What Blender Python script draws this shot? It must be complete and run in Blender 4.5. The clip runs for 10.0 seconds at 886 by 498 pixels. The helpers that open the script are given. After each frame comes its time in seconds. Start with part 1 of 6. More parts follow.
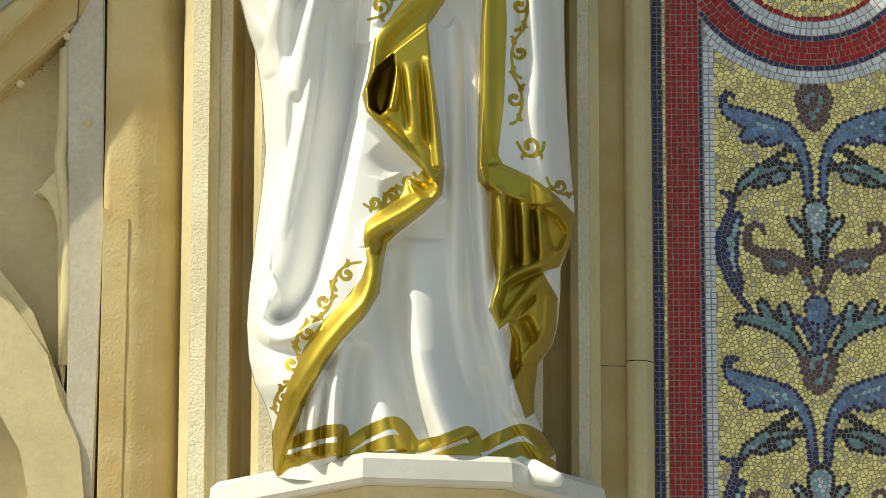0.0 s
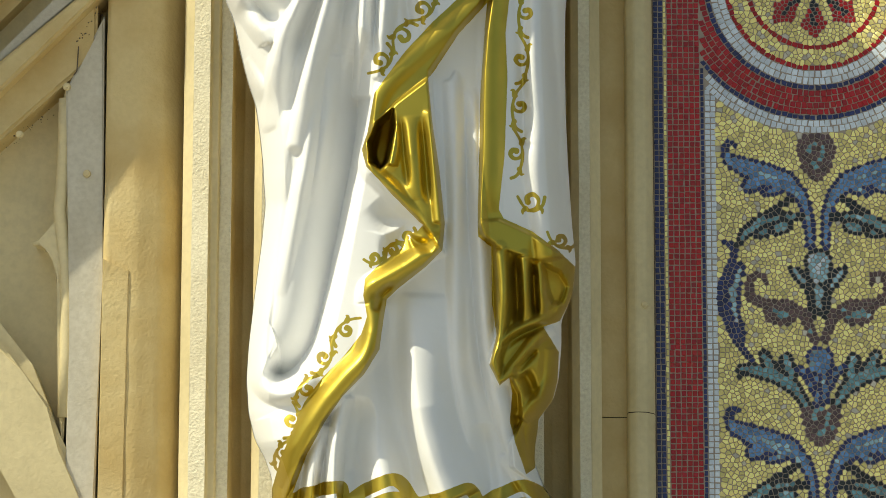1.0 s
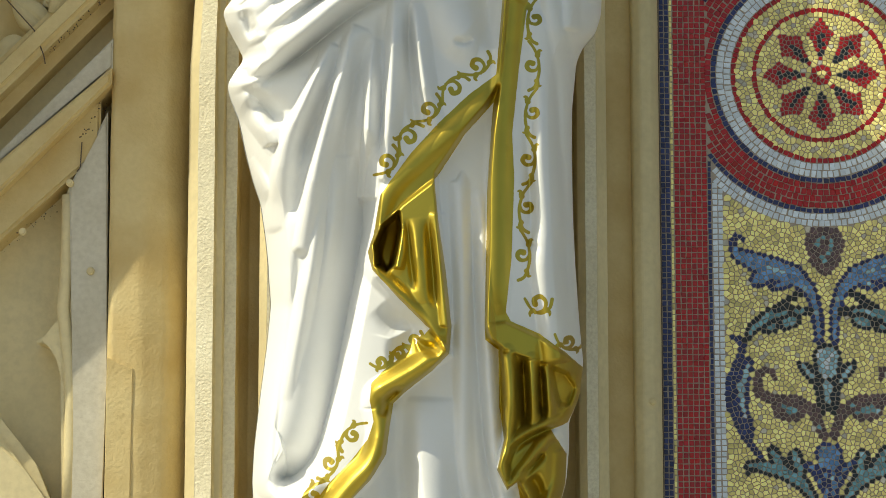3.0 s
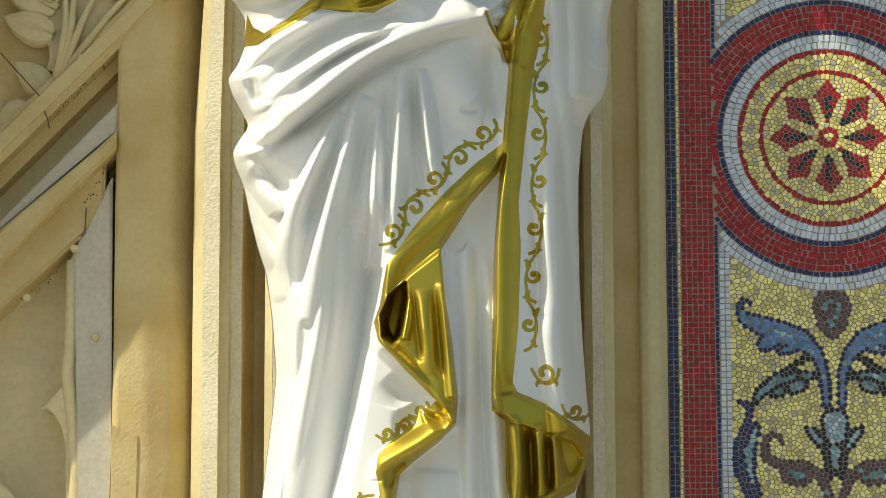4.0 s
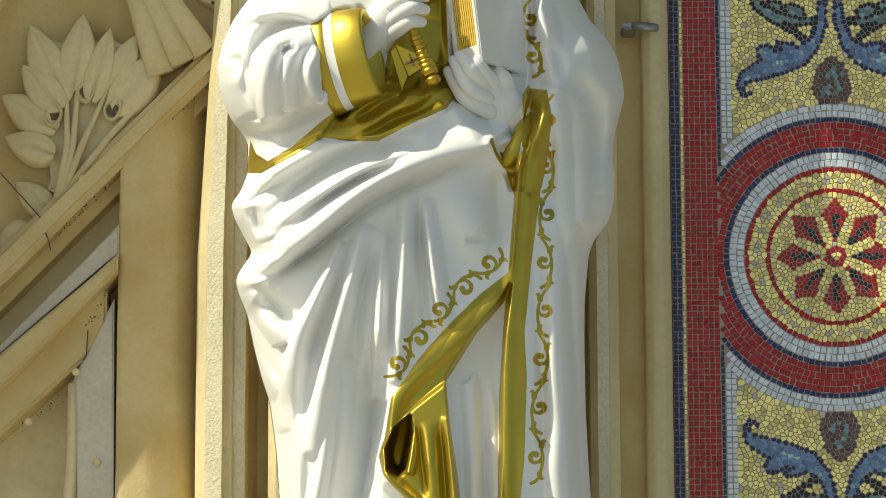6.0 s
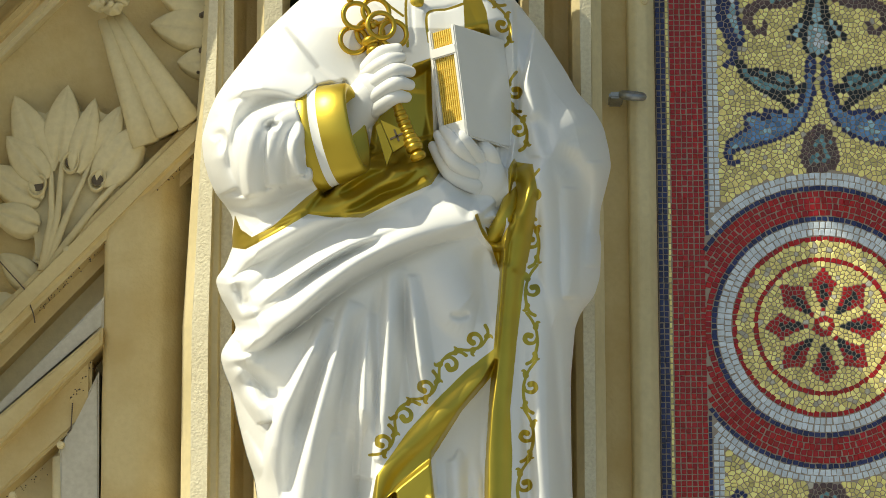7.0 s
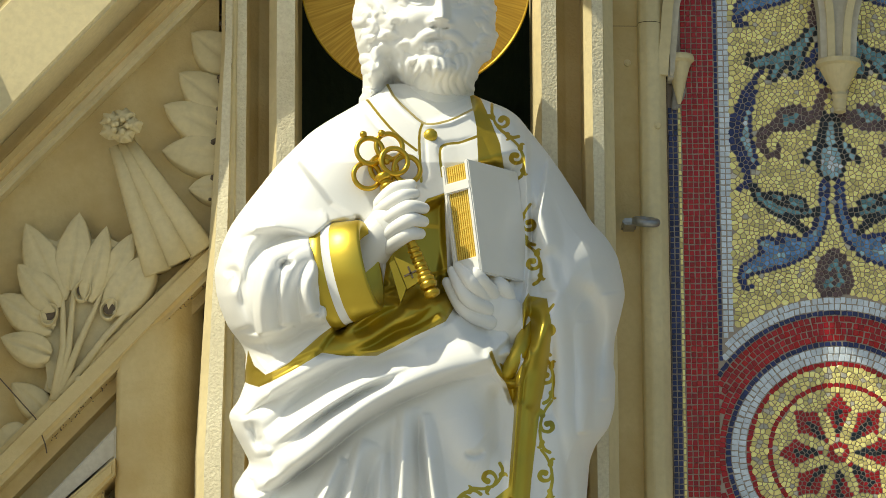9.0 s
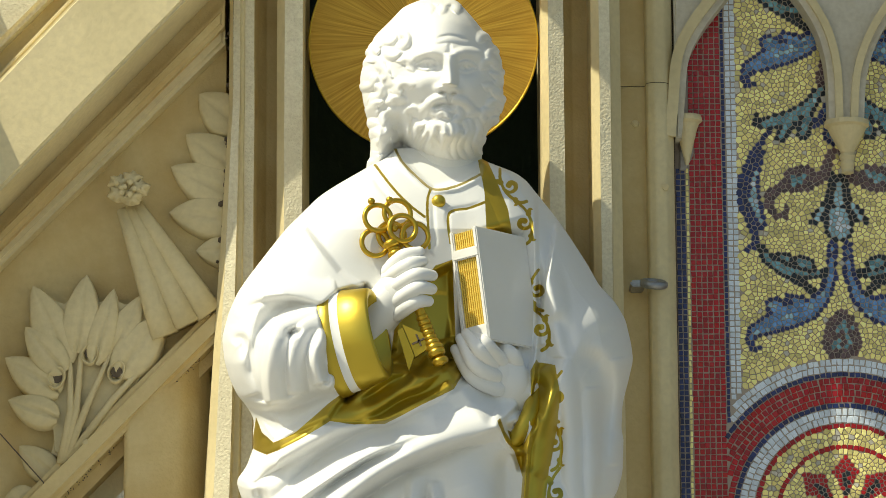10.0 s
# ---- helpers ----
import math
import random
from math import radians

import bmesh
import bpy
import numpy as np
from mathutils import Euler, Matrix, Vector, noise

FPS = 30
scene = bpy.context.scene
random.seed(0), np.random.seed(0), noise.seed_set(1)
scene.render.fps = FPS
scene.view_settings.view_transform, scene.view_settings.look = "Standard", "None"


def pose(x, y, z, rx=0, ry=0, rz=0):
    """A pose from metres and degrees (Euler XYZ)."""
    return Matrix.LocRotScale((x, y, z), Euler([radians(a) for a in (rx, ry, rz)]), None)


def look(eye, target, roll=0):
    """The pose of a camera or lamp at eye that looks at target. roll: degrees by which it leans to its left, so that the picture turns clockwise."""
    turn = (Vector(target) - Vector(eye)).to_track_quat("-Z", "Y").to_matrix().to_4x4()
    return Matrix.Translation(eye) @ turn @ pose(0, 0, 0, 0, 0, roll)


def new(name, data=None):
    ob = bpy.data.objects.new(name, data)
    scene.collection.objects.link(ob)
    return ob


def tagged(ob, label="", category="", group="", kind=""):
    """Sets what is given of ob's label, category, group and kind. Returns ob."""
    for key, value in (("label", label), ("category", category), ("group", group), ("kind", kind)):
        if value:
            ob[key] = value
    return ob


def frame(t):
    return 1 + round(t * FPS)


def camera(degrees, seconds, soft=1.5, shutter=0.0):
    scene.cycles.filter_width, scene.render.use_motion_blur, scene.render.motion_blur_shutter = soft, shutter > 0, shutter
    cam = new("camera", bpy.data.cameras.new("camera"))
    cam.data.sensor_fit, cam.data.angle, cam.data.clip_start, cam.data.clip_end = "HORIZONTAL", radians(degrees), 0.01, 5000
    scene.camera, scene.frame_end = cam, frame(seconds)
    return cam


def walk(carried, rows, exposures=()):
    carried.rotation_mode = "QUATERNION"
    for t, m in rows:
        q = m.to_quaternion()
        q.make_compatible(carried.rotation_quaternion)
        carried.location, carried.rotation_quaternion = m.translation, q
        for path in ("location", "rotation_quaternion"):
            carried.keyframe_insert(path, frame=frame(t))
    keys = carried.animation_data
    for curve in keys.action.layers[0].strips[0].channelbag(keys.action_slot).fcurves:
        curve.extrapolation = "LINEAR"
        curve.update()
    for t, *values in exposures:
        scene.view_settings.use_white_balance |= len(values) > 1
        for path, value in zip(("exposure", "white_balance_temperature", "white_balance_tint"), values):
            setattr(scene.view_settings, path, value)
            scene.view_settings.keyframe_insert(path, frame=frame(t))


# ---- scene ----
cam = camera(13.6, 10.0, 0.8)
PATH = [
    (0, (0.004, -6.748, -0.574), (0.002, -4.786, -0.183), 0.1),
    (0.5, (0.019, -6.751, -0.519), (0.013, -4.789, -0.13), 0.1),
    (1, (0.016, -6.742, -0.471), (0.01, -4.78, -0.082), 0.1),
    (1.5, (0.006, -6.743, -0.423), (0.002, -4.781, -0.035), 0.0),
    (2, (0.0, -6.739, -0.368), (-0.004, -4.776, 0.018), -0.0),
    (2.5, (0.004, -6.729, -0.349), (-0.001, -4.769, 0.046), -0.0),
    (4, (-0.006, -6.725, -0.182), (-0.012, -4.764, 0.211), -0.1),
    (4.5, (-0.012, -6.719, -0.124), (-0.019, -4.758, 0.27), -0.1),
    (5, (-0.015, -6.725, -0.05), (-0.023, -4.764, 0.339), -0.1),
    (5.5, (-0.026, -6.715, -0.014), (-0.031, -4.755, 0.382), -0.1),
    (7, (0.008, -6.709, 0.178), (0.003, -4.748, 0.571), -0.2),
    (7.5, (0.018, -6.708, 0.234), (0.011, -4.748, 0.628), -0.2),
    (8, (0.014, -6.714, 0.3), (0.006, -4.753, 0.692), -0.2),
    (8.5, (-0.005, -6.717, 0.357), (-0.01, -4.756, 0.75), -0.3),
    (9, (-0.018, -6.729, 0.414), (-0.022, -4.767, 0.806), -0.3),
    (9.5, (-0.033, -6.743, 0.475), (-0.035, -4.781, 0.867), -0.3),
    (10, (-0.028, -6.747, 0.536), (-0.033, -4.785, 0.925), -0.3),
]
walk(cam, [(t, look(eye, target, roll)) for t, eye, target, roll in PATH], [(0.0, 0.15, 7450, 0), (10.0, 0.15, 7450, 0)])

# ---- light ----
SUN = Vector((-0.60, -0.27, 0.75)).normalized()
world = bpy.data.worlds.new("sky")
scene.world = world
world.use_nodes = True
wn = world.node_tree
sky = wn.nodes.new("ShaderNodeTexSky")
sky.sky_type = "NISHITA"
sky.sun_disc = False
sky.sun_elevation = math.asin(SUN.z)
sky.sun_rotation = math.atan2(SUN.x, SUN.y)
sky.air_density, sky.dust_density = 1.0, 1.5
wn.links.new(sky.outputs[0], wn.nodes["Background"].inputs[0])
wn.nodes["Background"].inputs[1].default_value = 0.112
sun = new("sun", bpy.data.lights.new("sun", "SUN"))
sun.data.energy, sun.data.angle, sun.data.color = 3.95, radians(0.5), (1.0, 0.95, 0.85)
sun.matrix_world = look(SUN * 20, (0, 0, 0))


# ---- materials ----
def material(name, base, rough=0.6, metal=0.0, grain=None, stain=None, bump=(), vary=0.0, coat=0.0, spec=0.5):
    """grain, stain: (size in metres, other colour, strength). bump: rows of (size, height). vary: difference from piece to piece."""
    m = bpy.data.materials.new(name)
    m.use_nodes = True
    nt = m.node_tree
    b = nt.nodes["Principled BSDF"]
    b.inputs["Roughness"].default_value = rough
    b.inputs["Metallic"].default_value = metal
    b.inputs["Coat Weight"].default_value = coat
    b.inputs["Coat Roughness"].default_value = 0.12
    b.inputs["Specular IOR Level"].default_value = spec
    co = nt.nodes.new("ShaderNodeTexCoord").outputs["Object"]
    col = nt.nodes.new("ShaderNodeRGB")
    col.outputs[0].default_value = (*base, 1)
    out = col.outputs[0]
    for k, layer in enumerate((grain, stain)):
        if not layer:
            continue
        n = nt.nodes.new("ShaderNodeTexNoise")
        n.inputs["Scale"].default_value = 1 / layer[0]
        n.inputs["Detail"].default_value = 6
        nt.links.new(co, n.inputs["Vector"])
        r = nt.nodes.new("ShaderNodeValToRGB")
        r.color_ramp.elements[0].position, r.color_ramp.elements[1].position = 0.38, 0.72
        nt.links.new(n.outputs[0], r.inputs[0])
        k2 = nt.nodes.new("ShaderNodeMath")
        k2.operation = "MULTIPLY"
        k2.inputs[1].default_value = layer[2]
        nt.links.new(r.outputs[0], k2.inputs[0])
        mix = nt.nodes.new("ShaderNodeMixRGB")
        nt.links.new(k2.outputs[0], mix.inputs[0])
        nt.links.new(out, mix.inputs[1])
        mix.inputs[2].default_value = (*layer[1], 1)
        out = mix.outputs[0]
    if vary:
        info, geo = nt.nodes.new("ShaderNodeObjectInfo"), nt.nodes.new("ShaderNodeNewGeometry")
        add = nt.nodes.new("ShaderNodeMath")
        nt.links.new(info.outputs["Random"], add.inputs[0])
        nt.links.new(geo.outputs["Random Per Island"], add.inputs[1])
        fr = nt.nodes.new("ShaderNodeMath")
        fr.operation = "FRACT"
        nt.links.new(add.outputs[0], fr.inputs[0])
        span = nt.nodes.new("ShaderNodeMapRange")
        span.inputs["To Min"].default_value, span.inputs["To Max"].default_value = 1 - vary, 1 + vary
        nt.links.new(fr.outputs[0], span.inputs["Value"])
        hsv = nt.nodes.new("ShaderNodeHueSaturation")
        nt.links.new(span.outputs[0], hsv.inputs["Value"])
        nt.links.new(out, hsv.inputs["Color"])
        out = hsv.outputs[0]
    nt.links.new(out, b.inputs["Base Color"])
    last = None
    for size, height in bump:
        n = nt.nodes.new("ShaderNodeTexNoise")
        n.inputs["Scale"].default_value = 1 / size
        n.inputs["Detail"].default_value = 3
        nt.links.new(co, n.inputs["Vector"])
        bp = nt.nodes.new("ShaderNodeBump")
        bp.inputs["Strength"].default_value = 1.0
        bp.inputs["Distance"].default_value = height
        nt.links.new(n.outputs[0], bp.inputs["Height"])
        if last:
            nt.links.new(last, bp.inputs["Normal"])
        last = bp.outputs[0]
    if last:
        nt.links.new(last, b.inputs["Normal"])
    return m


CREAM = material("cream_paint", (0.74, 0.63, 0.37), 0.62, grain=(0.012, (0.52, 0.44, 0.27), 0.35), stain=(0.22, (0.46, 0.38, 0.2), 0.55), bump=((0.006, 0.0006), (0.05, 0.002)))
ROUGH = material("rough_cream_paint", (0.8, 0.74, 0.55), 0.75, grain=(0.006, (0.5, 0.43, 0.28), 0.45), stain=(0.15, (0.55, 0.46, 0.28), 0.4), bump=((0.0045, 0.0022), (0.03, 0.0016)))
# stained ochre, also the darker tone put in for shade in hollows
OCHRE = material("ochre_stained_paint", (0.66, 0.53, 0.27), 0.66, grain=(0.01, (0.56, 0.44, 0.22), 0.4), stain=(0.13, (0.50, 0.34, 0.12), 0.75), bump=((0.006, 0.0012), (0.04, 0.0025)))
GREY = material("weathered_grey_paint", (0.62, 0.58, 0.48), 0.7, grain=(0.01, (0.4, 0.36, 0.28), 0.4), stain=(0.1, (0.36, 0.31, 0.2), 0.4), bump=((0.006, 0.0008),))
CEMENT = material("bare_cement", (0.4, 0.39, 0.37), 0.85, grain=(0.008, (0.28, 0.27, 0.25), 0.6), bump=((0.004, 0.0012), (0.02, 0.002)))
WHITE = material("white_gloss_paint", (0.86, 0.85, 0.82), 0.34, grain=(0.05, (0.8, 0.79, 0.75), 0.35), stain=(0.25, (0.76, 0.74, 0.68), 0.3), bump=((0.015, 0.00025),), coat=0.25)
GOLD = material("gold_paint", (0.62, 0.41, 0.05), 0.3, metal=0.85, grain=(0.02, (0.5, 0.31, 0.03), 0.5), stain=(0.12, (0.7, 0.47, 0.08), 0.4), bump=((0.01, 0.0004),))
OLDGOLD = material("flat_gold_paint", (0.46, 0.24, 0.025), 0.42, metal=0.55, grain=(0.01, (0.36, 0.17, 0.015), 0.6), bump=((0.006, 0.0003),))
PEDWHITE = material("worn_white_paint", (0.78, 0.77, 0.72), 0.5, grain=(0.03, (0.66, 0.63, 0.55), 0.4), stain=(0.08, (0.6, 0.56, 0.46), 0.35), bump=((0.008, 0.0006),))
STEEL = material("galvanised_steel", (0.36, 0.37, 0.38), 0.42, metal=0.8, grain=(0.006, (0.2, 0.2, 0.2), 0.5), bump=((0.004, 0.0003),))
# green taken down to near black: the shade of the niche's depth is in it
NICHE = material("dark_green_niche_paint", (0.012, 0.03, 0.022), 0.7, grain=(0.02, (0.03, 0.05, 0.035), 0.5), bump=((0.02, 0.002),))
# dark brown for grime and joints, and for shade painted into small holes
DIRT_SHADE = material("dark_grime", (0.12, 0.09, 0.06), 0.9, grain=(0.004, (0.16, 0.12, 0.08), 0.6), bump=((0.004, 0.002),))
PAGES = material("gilded_page_edges", (0.9, 0.68, 0.15), 0.4, metal=0.15, grain=(0.004, (0.7, 0.48, 0.08), 0.5), bump=((0.003, 0.0005),))
GROUT = material("grey_grout", (0.40, 0.34, 0.28), 0.9, grain=(0.003, (0.4, 0.33, 0.29), 0.6), stain=(0.15, (0.5, 0.44, 0.38), 0.4), bump=((0.003, 0.001),))


def glass_tile(name, base, vary=0.25, metal=0.0, rough=0.28):
    return material(name, base, rough, metal=metal, grain=(0.004, tuple(c * 0.75 for c in base), 0.5), bump=((0.005, 0.0005),), vary=vary)


TILE = {
    "red": glass_tile("red_glass", (0.4, 0.003, 0.008), 0.22),
    "navy": glass_tile("navy_glass", (0.018, 0.03, 0.13), 0.35),
    "white": glass_tile("white_glass", (0.74, 0.82, 0.92), 0.14),
    "gold": glass_tile("gold_glass", (1.0, 0.87, 0.34), 0.34, metal=0.2, rough=0.3),
    "blue": glass_tile("blue_glass", (0.12, 0.28, 0.56), 0.35),
    "teal": glass_tile("teal_glass", (0.16, 0.36, 0.43), 0.35),
    "sky": glass_tile("pale_blue_glass", (0.34, 0.57, 0.68), 0.3),
    "brown": glass_tile("plum_brown_glass", (0.12, 0.07, 0.075), 0.35),
    "green": glass_tile("dark_green_glass", (0.01, 0.016, 0.022), 0.35),
    "pearl": glass_tile("pearl_glass", (0.6, 0.57, 0.5), 0.2),
}


# ---- building helpers ----
def link(name, bm, mats, parent=None, label="", smooth=False):
    me = bpy.data.meshes.new(name)
    bmesh.ops.recalc_face_normals(bm, faces=bm.faces)
    bm.to_mesh(me)
    bm.free()
    for m in mats if isinstance(mats, (list, tuple)) else [mats]:
        me.materials.append(m)
    if smooth:
        me.polygons.foreach_set("use_smooth", [True] * len(me.polygons))
    ob = new(name, me)
    ob.parent = parent
    if label:
        ob["label"] = label
    return ob


def part(name, bm, mats, parent, label="", smooth=False):
    return link(name, bm, mats, parent, label, smooth)


def box(bm, x0, x1, y0, y1, z0, z1, bevel=0.0):
    vs = [bm.verts.new((x, y, z)) for x in (x0, x1) for y in (y0, y1) for z in (z0, z1)]
    fs = [bm.faces.new([vs[i] for i in f]) for f in ((0, 1, 3, 2), (4, 6, 7, 5), (0, 4, 5, 1), (2, 3, 7, 6), (0, 2, 6, 4), (1, 5, 7, 3))]
    if bevel:
        es = list({e for f in fs for e in f.edges})
        bmesh.ops.bevel(bm, geom=es, offset=bevel, segments=2, affect="EDGES")


def prism(bm, pts, place):
    """A solid with outline pts in a plane: place(p, 0 or 1) gives the point on its front and back."""
    a = [bm.verts.new(place(p, 0)) for p in pts]
    b = [bm.verts.new(place(p, 1)) for p in pts]
    n = len(pts)
    bm.faces.new(a)
    bm.faces.new(b[::-1])
    for i in range(n):
        bm.faces.new((a[i], b[i], b[(i + 1) % n], a[(i + 1) % n]))


def relief(bm, pts, front, back, bevel=0.004):
    """A flat slab with an outline in x and z, its front edge bevelled."""
    t = bmesh.new()
    prism(t, pts, lambda p, k: (p[0], back if k else front, p[1]))
    if bevel:
        es = [e for e in t.edges if all(abs(v.co.y - front) < 1e-6 for v in e.verts)]
        bmesh.ops.bevel(t, geom=es, offset=bevel, segments=3, affect="EDGES", clamp_overlap=True)
    merge(bm, t)


def merge(bm, t):
    me = bpy.data.meshes.new("temp")
    t.to_mesh(me)
    t.free()
    bm.from_mesh(me)
    bpy.data.meshes.remove(me)


def column(bm, profile, z0, z1, lean=None, step=0.05, wobble=0.0):
    """An upright moulding with a profile in x and y; lean(x, z) shifts x with the height."""
    n = max(1, round((z1 - z0) / step))
    rows = []
    for k in range(n + 1):
        z = z0 + (z1 - z0) * k / n
        row = []
        for x, y in profile:
            w = wobble * (noise.noise(Vector((x * 40, y * 40, z * 11))))
            row.append(bm.verts.new((x + (lean(x, z) if lean else 0) + w, y + w, z)))
        rows.append(row)
    for a, b in zip(rows, rows[1:]):
        for i in range(len(profile) - 1):
            bm.faces.new((a[i], a[i + 1], b[i + 1], b[i]))


def rounded(profile, r=0.004, seg=3):
    """The same profile with its corners rounded."""
    out = [profile[0]]
    for p, q, s in zip(profile, profile[1:], profile[2:]):
        p, q, s = Vector(p), Vector(q), Vector(s)
        d = min(r, (p - q).length / 2.2, (s - q).length / 2.2)
        a, b = q + (p - q).normalized() * d, q + (s - q).normalized() * d
        for k in range(seg + 1):
            t = k / seg
            v = (1 - t) ** 2 * a + 2 * t * (1 - t) * q + t * t * b
            out.append((v.x, v.y))
    return out + [profile[-1]]


def bolt_head(x, y, z, r=0.0075, mat=None):
    bm = bmesh.new()
    m = Matrix.Translation((x, y, z)) @ Matrix.Rotation(radians(90), 4, "X")
    bmesh.ops.create_cone(bm, cap_ends=True, segments=20, radius1=r, radius2=r * 0.8, depth=0.006, matrix=m)
    bmesh.ops.create_cone(bm, cap_ends=True, segments=6, radius1=r * 0.55, radius2=r * 0.5, depth=0.011, matrix=m)
    return tagged(link("bolt", bm, mat or CREAM), "painted bolt head set in the cream stonework", "bolt", "bolts in the stonework")


def spline(pts, n=10):
    """A smooth line through points of any dimension."""
    p = np.array([pts[0], *pts, pts[-1]], float)
    out = []
    for a, b, c, d in zip(p, p[1:], p[2:], p[3:]):
        for k in range(n):
            t = k / n
            out.append(0.5 * (2 * b + (c - a) * t + (2 * a - 5 * b + 4 * c - d) * t * t + (3 * b - a - 3 * c + d) * t ** 3))
    out.append(p[-1])
    return np.array(out)


# ---- setting ----
Z0, Z1 = 0.05, 2.75

# wall behind all, with the niche left open
bm = bmesh.new()
box(bm, -1.7, -0.31, 0.03, 0.4, -2.2, 4.2)
box(bm, 0.15, 1.9, 0.03, 0.4, -2.2, 4.2)
box(bm, -0.31, 0.15, 0.03, 0.4, -2.2, 0.3)
box(bm, -0.31, 0.15, 0.03, 0.4, 2.7, 4.2)
tagged(link("wall_facade", bm, CREAM), "cream painted stone church wall", "wall", kind="structure")

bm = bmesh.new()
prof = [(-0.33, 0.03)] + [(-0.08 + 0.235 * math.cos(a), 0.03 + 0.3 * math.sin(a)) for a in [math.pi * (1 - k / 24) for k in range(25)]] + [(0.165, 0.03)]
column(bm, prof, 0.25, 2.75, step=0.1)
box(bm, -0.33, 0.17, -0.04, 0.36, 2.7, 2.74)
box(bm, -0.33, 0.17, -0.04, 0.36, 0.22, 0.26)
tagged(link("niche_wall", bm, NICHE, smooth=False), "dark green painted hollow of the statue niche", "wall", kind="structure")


def lean_left(x, z):
    k = min(1, max(0, (z - 1.35) / 0.75))
    return 0.045 * k * min(1, max(0, (-0.40 - x) / 0.08))


def jamb(name, profile, mats, lean=None):
    ob = tagged(new(name), "cream painted moulded stone jamb of the niche", "jamb", "niche jambs", "structure")
    for k, (pr, mat, nm) in enumerate(mats):
        bm = bmesh.new()
        column(bm, rounded([profile[i] for i in range(pr[0], pr[1] + 1)], 0.003), Z0, Z1, lean, wobble=0.0012 if mat is ROUGH else 0.0004)
        part(nm, bm, mat, ob, smooth=False)
    return ob


# hollows get the darker ochre, which paints in the shade they lie in
LEFT = [(-0.477, 0.030), (-0.476, -0.162), (-0.457, -0.186), (-0.427, -0.194), (-0.423, -0.182), (-0.411, -0.182), (-0.408, -0.172), (-0.387, -0.172),
        (-0.383, -0.119), (-0.369, -0.087), (-0.347, -0.078), (-0.346, -0.165), (-0.331, -0.19), (-0.298, -0.188), (-0.295, 0.050)]
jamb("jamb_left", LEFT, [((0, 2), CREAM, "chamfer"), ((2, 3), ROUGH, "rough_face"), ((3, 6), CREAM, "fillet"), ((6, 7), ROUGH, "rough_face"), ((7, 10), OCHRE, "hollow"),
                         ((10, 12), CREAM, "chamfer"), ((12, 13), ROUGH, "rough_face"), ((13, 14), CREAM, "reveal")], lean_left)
RIGHT = [(0.133, 0.050), (0.136, -0.15), (0.149, -0.178), (0.177, -0.174), (0.179, -0.101), (0.195, -0.084), (0.223, -0.081), (0.227, -0.165), (0.241, -0.188),
         (0.261, -0.185), (0.263, -0.165), (0.282, -0.132), (0.284, -0.042)]
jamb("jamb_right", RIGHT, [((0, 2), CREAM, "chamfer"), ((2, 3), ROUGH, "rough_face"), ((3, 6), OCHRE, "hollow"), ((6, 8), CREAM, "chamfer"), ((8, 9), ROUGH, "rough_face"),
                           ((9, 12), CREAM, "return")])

# flat strip and round moulding between the niche and the mosaic, in two lengths with an open joint
# the recess strip is ochre, not cream: its shade is put into the colour
for nm, prof, mat, cut in (("recess_strip", [(0.284, -0.042), (0.331, -0.04)], OCHRE, 0.545), ("edge_moulding", [(0.331, -0.04), (0.333, -0.066), (0.348, -0.076), (0.367, -0.072), (0.382, -0.05), (0.386, 0.0)], CREAM, 0.55)):
    ob = tagged(new(nm), "cream painted stone strip beside the mosaic", "moulding", kind="structure")
    for a, b in ((Z0, cut - 0.0008), (cut + 0.0008, 2.17), (2.1712, Z1)):
        bm = bmesh.new()
        column(bm, rounded(prof, 0.006), a, b, wobble=0.0008)
        part("length", bm, mat, ob, smooth=False)
    bm = bmesh.new()
    box(bm, prof[0][0], prof[-1][0], -0.024, 0.02, Z0, Z1)
    part("joint_backing", bm, DIRT_SHADE, ob)
for x, y, z in ((0.364, -0.074, 0.748), (0.364, -0.074, 1.973), (0.312, -0.042, 2.1)):
    bolt_head(x, y, z)

# plain wall that closes the place on the far side of the mosaic
bm = bmesh.new()
box(bm, 0.86, 1.9, -0.05, 0.03, -2.2, 4.2)
tagged(link("wall_pier", bm, CREAM), "cream painted plain stone pier", "wall", kind="structure")

# block added over the niche, unseen above the statue, to shade the wall behind
bm = bmesh.new()
box(bm, -0.36, 0.44, -0.95, 0.03, 2.9, 3.4, 0.01)
tagged(link("canopy", bm, CREAM), "cream painted stone canopy above the niche", "canopy", kind="structure")
# block added out of sight at the other side, corbelled out upwards, only to shade the panel below the gable
bm = bmesh.new()
STEPS = ((-2.2, 0.1), (0.3, 0.1), (0.76, 0.18), (1.75, 0.38), (2.12, 0.38), (2.5, 0.2))
sides = []
for x in (-1.7, -0.95):
    sides.append([bm.verts.new((x, 0.03, STEPS[-1][0])), bm.verts.new((x, 0.03, STEPS[0][0]))] + [bm.verts.new((x, -d, z)) for z, d in STEPS])
bm.faces.new(sides[0])
bm.faces.new(sides[1][::-1])
for k in range(len(sides[0])):
    j = (k + 1) % len(sides[0])
    bm.faces.new((sides[0][j], sides[0][k], sides[1][k], sides[1][j]))
bmesh.ops.recalc_face_normals(bm, faces=bm.faces[:])
tagged(link("buttress", bm, CREAM), "cream painted plain stone buttress", "buttress", kind="structure")
bm = bmesh.new()
box(bm, -8, 8, -30, 0.2, -2.3, -2.2)
tagged(link("ground", bm, CEMENT), "grey paved forecourt below the church front", "ground", kind="structure")


